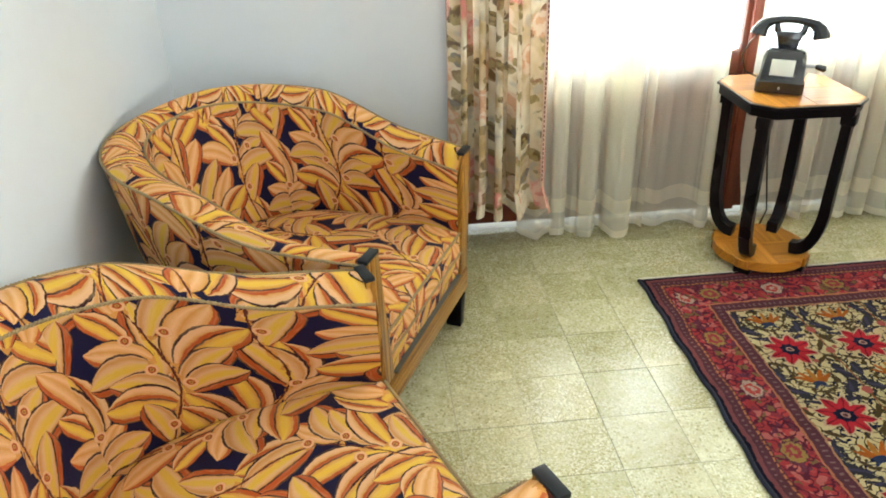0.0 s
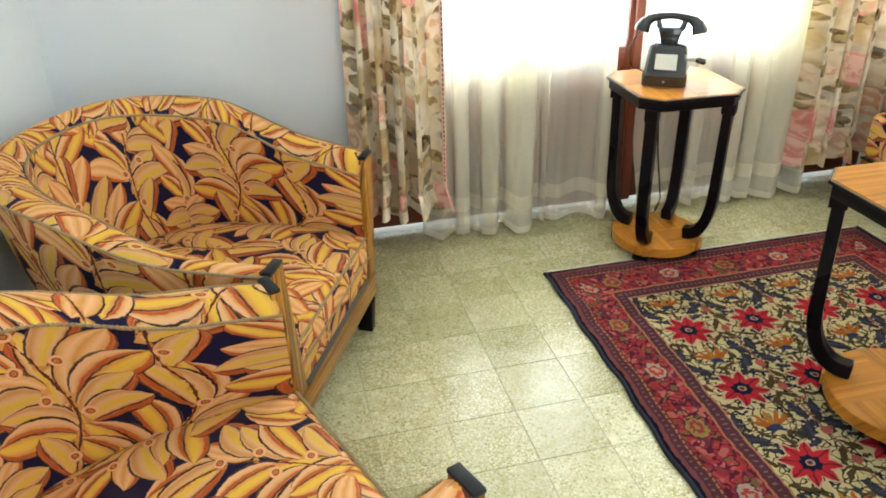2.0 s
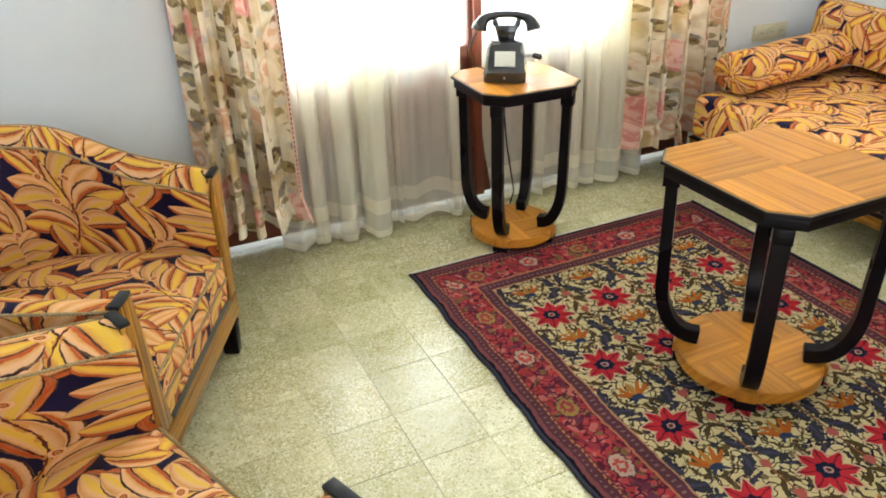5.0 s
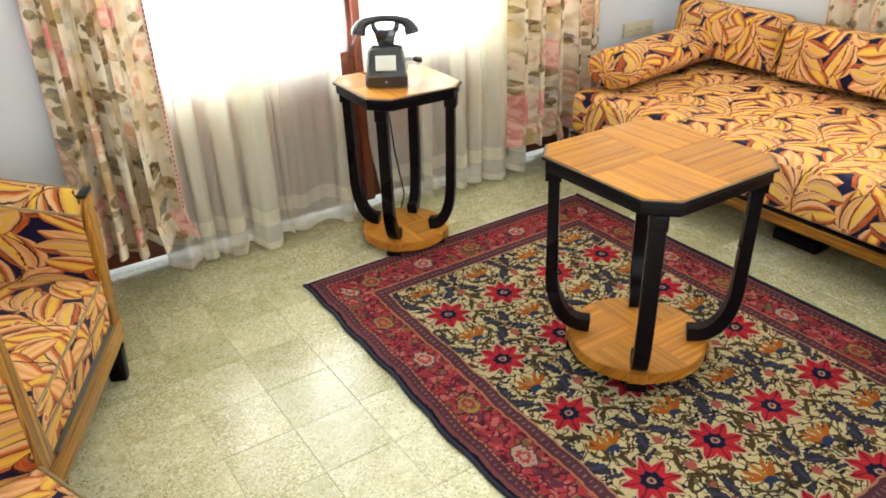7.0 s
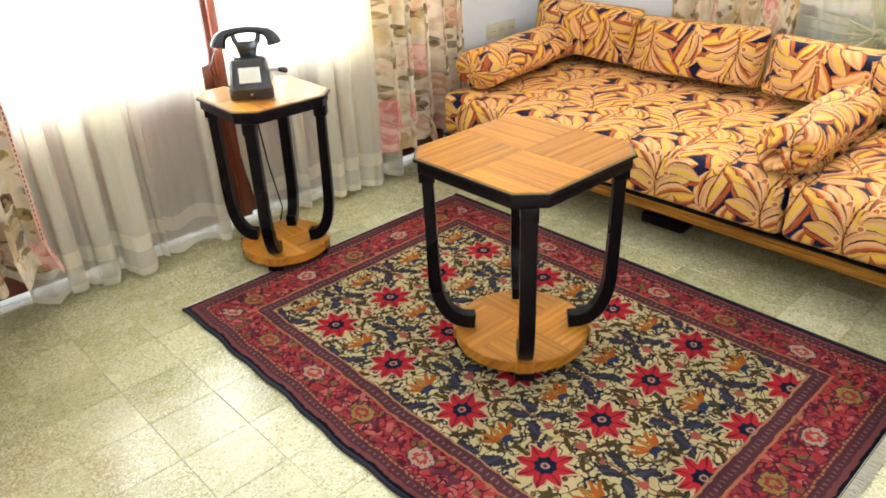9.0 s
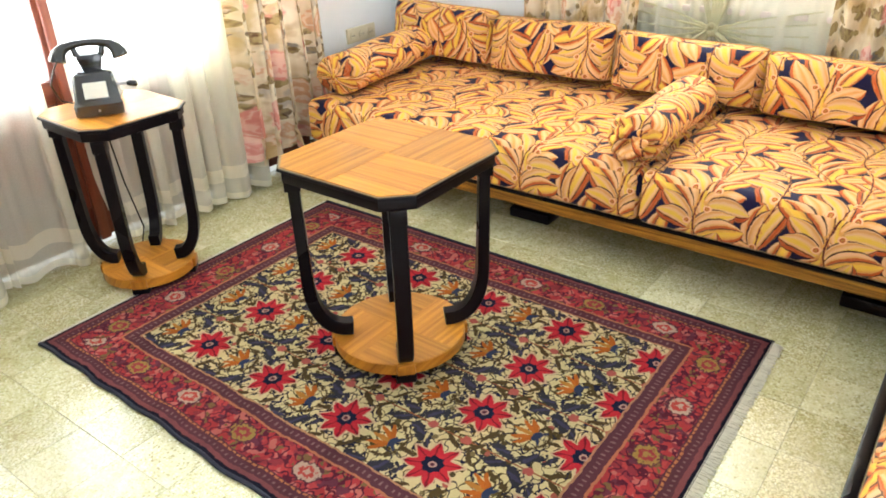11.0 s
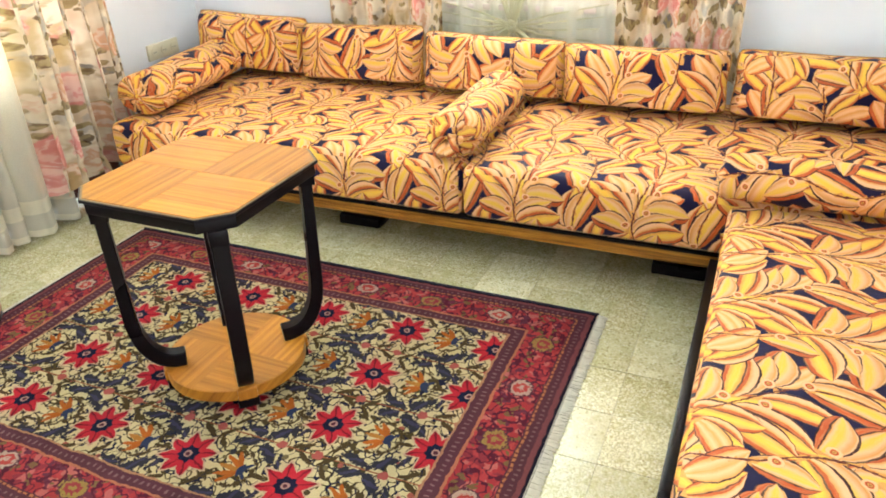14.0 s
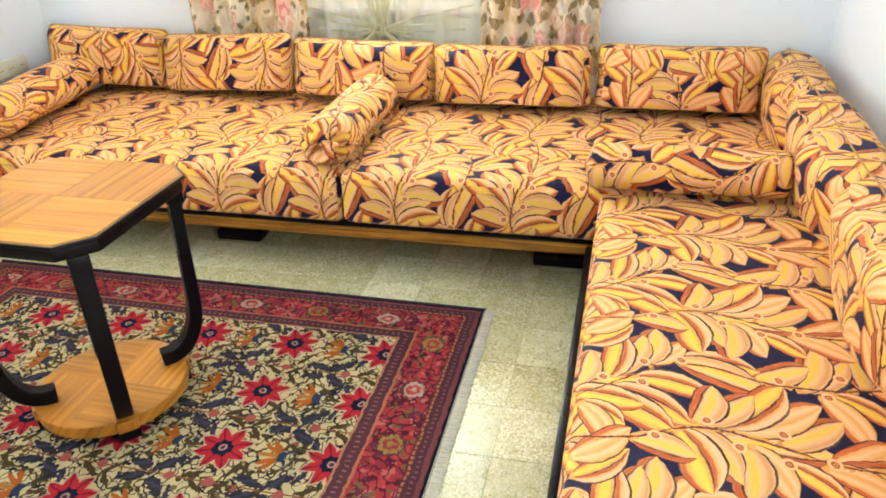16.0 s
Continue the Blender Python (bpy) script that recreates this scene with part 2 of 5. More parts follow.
    col = n.mix(n.math("GREATER_THAN", e, -3.0), (0.010, 0.007, 0.036), col)
    # two stems with many small spurs
    px, py, _ = n.split(n.vec("WRAP", uv, (0.199, PRINT[1], 1), (-0.199, 0.0, -1)))
    f = n.math("DIVIDE", py, PRINT[1])
    rag = n.math("MULTIPLY_ADD", n.noise(uv0, 60.0, 2.0), 0.008, -0.0016)
    spur = n.math("MULTIPLY_ADD", n.noise(uv0, 42.0, 2.0), 0.050, -0.0225)
    for places in (((0.0, 0.0), (0.10, -0.040), (0.19, -0.083), (0.27, -0.121), (0.37, -0.151), (0.50, -0.140), (0.60, -0.108), (0.74, -0.102), (0.88, -0.108), (1.0, -0.130)),
                   ((0.0, 0.110), (0.22, 0.097), (0.33, 0.056), (0.44, 0.044), (0.54, 0.056), (0.69, 0.086), (0.78, 0.107), (0.90, 0.109), (1.0, 0.110))):
        line = n.split(n.ramp(f, [(p, (u + 0.5,) * 3) for p, u in places], "B_SPLINE"))[0]
        off = n.math("ABSOLUTE", n.math("SUBTRACT", px, n.math("SUBTRACT", line, 0.5)))
        col = n.mix(n.math("LESS_THAN", off, spur), col, amber)
        col = n.mix(n.math("LESS_THAN", off, rag), col, (0.13, 0.028, 0.016))
    for c in STALK_ENDS:
        d = n.vec("LENGTH", local(n, uv, c, PRINT, 30, (0.0150, 0.0130)))
        col = n.mix(n.math("LESS_THAN", d, 1.0), col, n.ramp(d, [(0.0, amber), (0.10, rust), (0.16, amber), (0.28, amber), (0.32, rust), (0.40, orange), (0.54, orange), (0.58, peach), (0.95, peach), (0.99, amber)]))
    weave = n.noise(uv0, 900.0, 2.0)
    col = n.mix(0.12, col, n.ramp(weave, [(0.3, (0.2, 0.2, 0.2)), (0.7, (1, 1, 1))]), "MULTIPLY")
    n.bump(weave, 0.25, 0.001)
    n.bsdf.inputs["Sheen Roughness"].default_value = 0.40
    return n.set(color=col, rough=0.60, spec=0.15, sheen=0.02)


def wood(name, light, dark, scale=1.0, rough=0.3, coat=0.3, axis=0, contrast=1.0):
    """Grain along the UV's first axis."""
    n = Nodes(name)
    p = n.vec("ADD", n.uv(), n.scale(n.join(n.rand(), n.rand()), 5.0))
    st = n.vec("MULTIPLY", p, (0.45 * scale, 24.0 * scale, 1))
    g1 = n.noise(st, 2.2, 3.0, 0.55)
    g2 = n.noise(n.vec("MULTIPLY", p, (2.0 * scale, 170.0 * scale, 1)), 3.0, 2.0)
    f = n.math("MULTIPLY_ADD", g2, 0.35, n.math("MULTIPLY", g1, 0.75))
    mid = tuple((a + b) / 2 for a, b in zip(light, dark))
    w = 0.22 / contrast
    col = n.ramp(f, [(0.55 - w, dark), (0.55, mid), (0.55 + w, light)])
    tone = n.math("MULTIPLY_ADD", n.rand(), 0.3, 0.85)
    col = n.mix(1.0, col, n.join(tone, tone, tone), "MULTIPLY")
    n.bump(f, 0.12, 0.001)
    smear = n.noise(p, 9.0, 3.0)
    return n.set(color=col, rough=n.math("MULTIPLY_ADD", smear, 0.25, rough - 0.12), coat=coat, coat_rough=0.15, spec=0.3)


def plain(name, color, rough=0.5, metal=0.0, vary=0.12, scale=30.0, coat=0.0, bump=0.05, spec=0.5):
    n = Nodes(name)
    o = n.obj()
    a, b = n.noise(o, scale, 4.0), n.noise(o, scale * 0.12, 2.0)
    f = n.math("MULTIPLY_ADD", n.math("ADD", a, b), vary, 1.0 - vary)
    col = n.mix(1.0, color, n.join(f, f, f), "MULTIPLY")
    n.bump(a, bump, 0.001)
    return n.set(color=col, rough=n.math("MULTIPLY_ADD", b, 0.2, rough - 0.1), metal=metal, coat=coat, spec=spec)


def terrazzo():
    n = Nodes("terrazzo_tile")
    r = n.rand()
    o = n.vec("ADD", n.obj(), n.scale(n.join(r, r, r), 9.0))
    chips = n.voronoi(o, 120.0)
    small = n.voronoi(n.vec("ADD", o, (3.1, 1.7, 0)), 330.0)
    pick = n.split(chips["Color"])[0]
    pick2 = n.split(small["Color"])[1]
    chip = n.ramp(pick, [(0.0, (0.30, 0.255, 0.09)), (0.30, (0.61, 0.575, 0.30)), (0.65, (0.80, 0.78, 0.53)), (1.0, (0.89, 0.885, 0.73))])
    paste = n.ramp(n.noise(o, 22.0, 4.0), [(0.3, (0.60, 0.56, 0.31)), (0.7, (0.81, 0.785, 0.54))])
    edge = n.math("MULTIPLY", n.math("LESS_THAN", chips["Distance"], 0.48), 0.8)
    col = n.mix(edge, paste, chip)
    # tiles differ in how much olive shows between the chips
    net = n.math("ABSOLUTE", n.math("SUBTRACT", n.noise(o, 95.0, 3.0), 0.5))
    vein = n.math("MULTIPLY", n.math("LESS_THAN", net, 0.045), n.math("MULTIPLY_ADD", n.math("FRACT", n.math("MULTIPLY", r, 7.3)), 0.75, 0.05))
    col = n.mix(vein, col, (0.33, 0.28, 0.09))
    col = n.mix(n.math("MULTIPLY", n.math("GREATER_THAN", pick2, 0.88), 0.45), col, (0.40, 0.36, 0.17))
    wear = n.noise(o, 7.0, 5.0, 0.6)
    col = n.mix(n.math("MULTIPLY", n.math("SUBTRACT", wear, 0.45, clamp=True), 1.2), col, (0.72, 0.685, 0.40))
    # tiles darken north and west towards the doors: shade put into their colour
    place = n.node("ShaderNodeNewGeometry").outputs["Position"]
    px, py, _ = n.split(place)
    door_dim = n.node("ShaderNodeMapRange", interpolation_type="SMOOTHSTEP")
    n.put(door_dim.inputs[0], n.math("MULTIPLY_ADD", n.noise(place, 2.3, 4.0), 0.9, n.math("MULTIPLY_ADD", px, -0.28, n.math("MULTIPLY_ADD", py, 0.55, -0.25))))
    door_dim.inputs[1].default_value, door_dim.inputs[2].default_value = -0.05, 0.75
    col = n.mix(n.math("MULTIPLY", door_dim.outputs[0], 0.45), col, n.mix(1.0, col, (0.52, 0.50, 0.42), "MULTIPLY"))
    tone = n.math("MULTIPLY_ADD", r, 0.30, 0.86)
    col = n.mix(1.0, col, n.join(tone, tone, n.math("MULTIPLY", tone, n.math("MULTIPLY_ADD", r, 0.12, 0.9))), "MULTIPLY")
    n.bump(n.math("ADD", wear, n.math("MULTIPLY", chips["Distance"], 0.3)), 0.12, 0.002)
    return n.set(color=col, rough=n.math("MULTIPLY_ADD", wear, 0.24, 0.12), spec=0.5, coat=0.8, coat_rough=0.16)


def plaster(name, color):
    n = Nodes(name)
    o = n.obj()
    a, b, c = n.noise(o, 1.3, 3.0), n.noise(o, 14.0, 5.0), n.noise(o, 160.0, 2.0)
    col = n.mix(n.math("MULTIPLY", a, 0.16), color, tuple(v * 0.86 for v in color))
    col = n.mix(n.math("MULTIPLY", n.math("SUBTRACT", b, 0.55, clamp=True), 0.5), col, tuple(v * 0.8 for v in color))
    n.bump(n.math("ADD", b, n.math("MULTIPLY", c, 0.4)), 0.15, 0.003)
    return n.set(color=col, rough=0.75, spec=0.25)


def floral_cloth():
    n = Nodes("floral_curtain_cloth")
    uv = n.uv()
    warp = n.vec("ADD", uv, n.scale(n.vec("SUBTRACT", n.noise(uv, 9.0, 2.0, color=True), (0.5, 0.5, 0.5)), 0.06))
    rough = n.vec("ADD", warp, n.scale(n.vec("SUBTRACT", n.noise(uv, 30.0, 2.0, color=True), (0.5, 0.5, 0.5)), 0.036))

    def soft(v, lo, hi, a=0.0, b=1.0):
        m = n.node("ShaderNodeMapRange", interpolation_type="SMOOTHSTEP")
        n.put(m.inputs[0], v)
        for i, q in enumerate((lo, hi, a, b)):
            m.inputs[i + 1].default_value = q
        return m.outputs[0]

    col = n.ramp(n.noise(uv, 5.0, 3.0), [(0.38, (0.64, 0.48, 0.28)), (0.60, (0.89, 0.80, 0.62))])
    # washes of grey behind the sprays
    col = n.mix(n.math("MULTIPLY", soft(n.noise(warp, 12.0, 3.0), 0.54, 0.66), 0.60), col, (0.40, 0.37, 0.33))
    col = n.mix(n.math("MULTIPLY", soft(n.noise(n.vec("ADD", warp, (5.1, 2.2, 0)), 8.0, 3.0), 0.50, 0.66), 0.75), col, (0.46, 0.30, 0.11))
    # leaves: pointed, two-toned
    for off, ang, sc, size, share in (((0.31, 0.77, 0), 55, 8.0, 0.35, 0.52), ((1.9, 0.4, 0), -50, 9.0, 0.35, 0.54), ((4.2, 2.4, 0), 82, 12.0, 0.33, 0.55), ((7.2, 5.4, 0), -20, 11.0, 0.32, 0.6)):
        turn = n.node("ShaderNodeMapping")
        n.put(turn.inputs[0], n.vec("ADD", rough, off))
        turn.inputs["Rotation"].default_value = (0, 0, radians(ang))
        turn.inputs["Scale"].default_value = (0.85, 1.7, 1)
        leaf = n.voronoi(turn.outputs[0], sc)
        lc = n.split(leaf["Color"])
        on = n.math("MULTIPLY", soft(leaf["Distance"], size - 0.03, size + 0.02, 1.0, 0.0), n.math("GREATER_THAN", lc[1], share))
        green = n.ramp(lc[0], [(0.0, (0.10, 0.046, 0.014)), (0.3, (0.17, 0.100, 0.028)), (0.6, (0.25, 0.165, 0.045)), (0.8, (0.17, 0.155, 0.14)), (0.92, (0.26, 0.11, 0.05))], "CONSTANT")
        shade = n.mix(soft(n.noise(warp, 34.0, 2.0), 0.42, 0.60), green, (0.36, 0.26, 0.10))
        col = n.mix(n.math("MULTIPLY", on, 0.86), col, shade)
    # roses over them: petals as rings round the heart
    for off, sc, keep, tints in (((0.0, 0.0, 0), 5.0, 0.34, ((0.72, 0.25, 0.22), (0.84, 0.52, 0.43))), ((3.7, 8.1, 0), 6.5, 0.52, ((0.70, 0.38, 0.22), (0.82, 0.66, 0.50)))):
        rose = n.voronoi(n.vec("ADD", rough, off), sc)
        rc = n.split(rose["Color"])
        on = n.math("MULTIPLY", soft(rose["Distance"], 0.34, 0.40, 1.0, 0.0), n.math("GREATER_THAN", rc[1], keep))
        petal = n.math("SINE", n.math("MULTIPLY_ADD", n.noise(rough, 20.0, 2.0), 14.0, n.math("MULTIPLY", rose["Distance"], 26.0)))
        tint = n.mix(soft(n.math("ADD", petal, n.math("MULTIPLY_ADD", rc[0], 1.4, -0.7)), -0.9, 0.9), tints[0], tints[1])
        col = n.mix(n.math("MULTIPLY", on, 0.88), col, tint)
    weave = n.noise(uv, 700.0, 2.0)
    n.bump(weave, 0.2, 0.001)
    n.set(color=col, rough=0.9, spec=0.15)
    tr = n.node("ShaderNodeBsdfTranslucent")
    n.put(tr.inputs[0], col)
    mx = n.node("ShaderNodeMixShader")
    mx.inputs[0].default_value = 0.09
    n.t.links.new(n.bsdf.outputs[0], mx.inputs[1])
    n.t.links.new(tr.outputs[0], mx.inputs[2])
    n.t.links.new(mx.outputs[0], n.out.inputs[0])
    return n.mat


def sheer_cloth(name, open_share, color=(0.84, 0.79, 0.64), glow_through=0.25):
    n = Nodes(name)
    uv = n.uv()
    weave = n.noise(uv, 260.0, 2.0)
    col = n.mix(n.math("MULTIPLY", n.noise(uv, 9.0, 3.0), 0.2), color, tuple(c * 0.8 for c in color))
    n.set(color=col, rough=0.9, spec=0.1)
    tr = n.node("ShaderNodeBsdfTranslucent")
    n.put(tr.inputs[0], col)
    cl = n.node("ShaderNodeBsdfTransparent")
    a, b = n.node("ShaderNodeMixShader"), n.node("ShaderNodeMixShader")
    a.inputs[0].default_value = glow_through
    n.t.links.new(n.bsdf.outputs[0], a.inputs[1])
    n.t.links.new(tr.outputs[0], a.inputs[2])
    n.put(b.inputs[0], n.math("MULTIPLY_ADD", weave, 0.25, open_share - 0.12))
    n.t.links.new(a.outputs[0], b.inputs[1])
    n.t.links.new(cl.outputs[0], b.inputs[2])
    n.t.links.new(b.outputs[0], n.out.inputs[0])
    return n.mat


def rug_pile():
    n = Nodes("knotted_wool_rug")
    uv = n.uv()
    wob = n.vec("ADD", uv, n.scale(n.vec("SUBTRACT", n.noise(uv, 38.0, 2.0, color=True), (0.5, 0.5, 0.5)), 0.014))
    x, y, _ = n.split(wob)
    cream, navy, red, olive, orange = (0.64, 0.53, 0.28), (0.013, 0.014, 0.036), (0.44, 0.022, 0.032), (0.075, 0.052, 0.018), (0.42, 0.11, 0.016)
    purple, slate = (0.100, 0.032, 0.042), (0.034, 0.031, 0.040)
    P = (0.237, 0.304)
    O = (-0.350, 0.500)
    col = n.mix(n.noise(uv, 16.0, 3.0), (0.54, 0.43, 0.21), cream)
    # fine vines and small leaves
    vine = n.math("ABSOLUTE", n.math("SUBTRACT", n.noise(uv, 21.0, 1.0), 0.5))
    col = n.mix(n.math("LESS_THAN", vine, 0.024), col, olive)
    vine2 = n.math("ABSOLUTE", n.math("SUBTRACT", n.noise(n.vec("ADD", uv, (3.3, 1.2, 0)), 26.0, 1.0), 0.48))
    col = n.mix(n.math("LESS_THAN", vine2, 0.022), col, navy)
    leaf = n.voronoi(wob, 34.0)
    lc = n.split(leaf["Color"])
    lcol = n.ramp(lc[0], [(0.0, olive), (0.45, (0.11, 0.075, 0.025)), (0.6, slate), (0.8, (0.35, 0.09, 0.06)), (0.9, (0.16, 0.12, 0.05))], "CONSTANT")
    col = n.mix(n.math("MULTIPLY", n.math("LESS_THAN", leaf["Distance"], 0.33), n.math("GREATER_THAN", lc[1], 0.62)), col, lcol)
    # thin rust lines down the rows
    lx = n.split(n.vec("WRAP", uv, (O[0] + P[0], 1, 1), (O[0], -1, -1)))[0]
    col = n.mix(n.math("LESS_THAN", n.math("ABSOLUTE", n.math("SUBTRACT", lx, O[0] + P[0] / 2)), 0.0024), col, (0.27, 0.09, 0.035))

    def blob(c, angle, size, color, col, rag=0.0):
        d = n.vec("LENGTH", n.vec("MULTIPLY", local(n, wob, (O[0] + c[0] * P[0], O[1] + c[1] * P[1]), P, angle, size), (1, 1, 0)))
        if rag:
            d = n.math("MULTIPLY_ADD", n.noise(uv, 70.0, 2.0), rag, n.math("SUBTRACT", d, rag * 0.5))
        return n.mix(n.math("LESS_THAN", d, 1.0), col, color)

    # ragged slate leaves that close round ochre tulips
    def arc(c, size, lo, hi, color, col, rag, top=0.72):
        f = local(n, wob, (O[0] + c[0] * P[0], O[1] + c[1] * P[1]), P, 0, size)
        fy = n.split(f)[1]
        d = n.vec("LENGTH", n.vec("MULTIPLY", f, (1, 1, 0)))
        d = n.math("MULTIPLY_ADD", n.noise(uv, 55.0, 4.0, 0.65), rag, n.math("SUBTRACT", d, rag * 0.5))
        on = n.math("MULTIPLY", n.math("GREATER_THAN", d, lo), n.math("LESS_THAN", d, hi))
        return n.mix(n.math("MULTIPLY", on, n.math("LESS_THAN", fy, top)), col, color)

    brown = (0.075, 0.048, 0.018)
    for sx in (-1, 1):
        for c, a, sz in (((0.34 * sx, 0.36), 50 * sx, (0.046, 0.017)), ((0.40 * sx, 0.60), 105 * sx, (0.040, 0.015)), ((0.24 * sx, 0.20), 20 * sx, (0.030, 0.008))):
            col = blob(c, a, sz, slate, col, 2.2)
            col = blob(c, a + 25, (sz[0] * 0.6, sz[1] * 0.35), (0.052, 0.045, 0.085), col, 1.8)
    col = arc((0.0, 0.52), (0.060, 0.056), 0.88, 1.06, brown, col, 0.9, 0.55)
    for c, a, s in (((0.42, 0.02), 60, (0.032, 0.008)), ((0.58, 0.10), 120, (0.030, 0.008)), ((0.46, 0.82), 140, (0.032, 0.008)), ((0.30, 0.80), 40, (0.030, 0.007)), ((0.70, 0.78), 150, (0.030, 0.007)), ((0.0, 0.28), 90, (0.026, 0.006))):
        col = blob(c, a, s, brown, col, 0.9)
    for c in ((0.5, 0.93), (0.5, 0.30)):
        col = blob(c, 0, (0.015, 0.015), (0.40, 0.09, 0.07), col, 0.8)
    for c, a, s, k in (((-0.08, 0.545), 118, (0.034, 0.0072), orange), ((0.08, 0.545), 62, (0.036, 0.0072), orange),
                       ((0.0, 0.56), 90, (0.034, 0.008), (0.40, 0.17, 0.03)), ((-0.13, 0.52), 142, (0.030, 0.0075), (0.38, 0.10, 0.016)), ((0.13, 0.52), 38, (0.030, 0.0075), (0.38, 0.10, 0.016)),
                       ((0.0, 0.45), 0, (0.020, 0.011), (0.03, 0.04, 0.09)), ((-0.06, 0.415), 40, (0.016, 0.005), (0.03, 0.04, 0.09)), ((0.06, 0.415), 140, (0.016, 0.005), (0.03, 0.04, 0.09))):
        col = blob(c, a, s, k, col, 0.6)

    # eight-pointed red flowers
    f = local(n, wob, O, P, 0, (1, 1))
    fx, fy, _ = n.split(f)
    rad = n.vec("LENGTH", n.vec("MULTIPLY", f, (1, 1, 0)))
    th = n.math("ARCTAN2", fy, fx)
    tri = n.math("PINGPONG", n.math("MULTIPLY_ADD", th, 8 / math.pi, 16.0), 1.0)
    lim = n.math("MULTIPLY_ADD", tri, 0.034, 0.045)
    rel = n.math("DIVIDE", rad, lim)
    col = n.mix(n.math("LESS_THAN", rel, 1.12), col, (0.52, 0.36, 0.22))
    petals = n.mix(n.math("LESS_THAN", n.math("PINGPONG", n.math("MULTIPLY_ADD", th, 8 / math.pi, 17.0), 1.0), 0.13), red, (0.2, 0.012, 0.02))
    col = n.mix(n.math("LESS_THAN", rel, 1.0), col, petals)
    col = n.mix(n.math("LESS_THAN", rad, n.math("MULTIPLY_ADD", tri, 0.006, 0.025)), col, navy)
    col = n.mix(n.math("LESS_THAN", rad, 0.0115), col, (0.42, 0.27, 0.20))
    col = n.mix(n.math("LESS_THAN", rad, 0.0065), col, purple)
    # border
    ax, ay = n.math("ABSOLUTE", x), n.math("ABSOLUTE", y)
    ex = n.math("SUBTRACT", 0.665, ax)
    ey = n.math("MULTIPLY", n.math("SUBTRACT", 0.975, ay), 0.86)
    e = n.math("MINIMUM", ex, ey)
    side = n.math("LESS_THAN", ex, ey)
    along = n.math("ADD", n.math("MULTIPLY", side, n.math("ADD", y, 0.165)), n.math("MULTIPLY", n.math("SUBTRACT", 1.0, side), n.math("MULTIPLY", n.math("ADD", x, -0.215), 1.11)))
    scroll = n.voronoi(n.vec("ADD", wob, n.scale(n.noise(uv, 24.0, 2.0, color=True), 0.05)), 44.0)
    sc = n.split(scroll["Color"])
    red_band = n.ramp(sc[0], [(0.0, (0.35, 0.036, 0.040)), (0.36, (0.41, 0.050, 0.050)), (0.54, (0.25, 0.032, 0.042)), (0.66, (0.44, 0.13, 0.105)), (0.80, (0.17, 0.11, 0.04)), (0.92, (0.13, 0.030, 0.050))], "CONSTANT")
    red_band = n.mix(n.math("LESS_THAN", n.math("ABSOLUTE", n.math("SUBTRACT", n.noise(uv, 30.0, 1.0), 0.5)), 0.035), red_band, (0.10, 0.015, 0.03))
    for off, ring, core in ((0.0, (0.44, 0.33, 0.24), (0.40, 0.06, 0.045)), (0.25, (0.30, 0.20, 0.05), (0.28, 0.045, 0.045))):
        a6 = n.math("WRAP", n.math("ADD", along, off), 0.25, -0.25)
        d = n.vec("LENGTH", n.join(n.math("DIVIDE", a6, 0.043), n.math("DIVIDE", n.math("SUBTRACT", e, 0.112), 0.032)))
        d = n.math("MULTIPLY_ADD", n.noise(uv, 90.0, 2.0), 0.9, n.math("SUBTRACT", d, 0.45))
        red_band = n.mix(n.math("LESS_THAN", d, 1.05), red_band, purple)
        red_band = n.mix(n.math("LESS_THAN", d, 0.88), red_band, ring)
        red_band = n.mix(n.math("LESS_THAN", d, 0.58), red_band, core)
        red_band = n.mix(n.math("LESS_THAN", d, 0.25), red_band, ring)
    dots = n.math("MULTIPLY", n.math("LESS_THAN", n.math("ABSOLUTE", n.math("WRAP", along, 0.010, -0.010)), 0.003), 1.0)

    def in_band(lo, hi):
        return n.math("MULTIPLY", n.math("GREATER_THAN", e, lo), n.math("LESS_THAN", e, hi))

    near = n.math("MAXIMUM", n.math("LESS_THAN", n.math("ABSOLUTE", n.math("SUBTRACT", e, 0.190)), 0.006), n.math("LESS_THAN", n.math("ABSOLUTE", n.math("SUBTRACT", e, 0.036)), 0.004))
    guard = n.mix(n.math("MULTIPLY", n.math("MULTIPLY", dots, near), n.math("MULTIPLY_ADD", n.noise(uv, 120.0), 0.8, 0.3)), purple, (0.24, 0.14, 0.13))
    frame_col = n.mix(in_band(0.0, 0.011), guard, (0.010, 0.010, 0.020))
    frame_col = n.mix(in_band(0.012, 0.024), frame_col, (0.20, 0.06, 0.06))
    frame_col = n.mix(in_band(0.028, 0.044), frame_col, guard)
    frame_col = n.mix(in_band(0.050, 0.056), frame_col, n.mix(dots, (0.40, 0.16, 0.06), (0.1, 0.03, 0.03)))
    frame_col = n.mix(in_band(0.060, 0.165), frame_col, red_band)
    frame_col = n.mix(in_band(0.165, 0.172), frame_col, (0.40, 0.15, 0.07))
    frame_col = n.mix(in_band(0.208, 0.214), frame_col, (0.40, 0.20, 0.10))
    col = n.mix(n.math("LESS_THAN", e, 0.214), col, frame_col)
    # pile: knots, abrash and wear
    knots = n.voronoi(uv, 420.0)
    col = n.mix(0.35, col, n.ramp(knots["Distance"], [(0.0, (1, 1, 1)), (0.75, (0.45, 0.45, 0.45))]), "MULTIPLY")
    abrash = n.noise(n.vec("MULTIPLY", uv, (0.6, 6.0, 1)), 2.0, 4.0)
    tone = n.math("MULTIPLY_ADD", abrash, 0.5, 0.52)
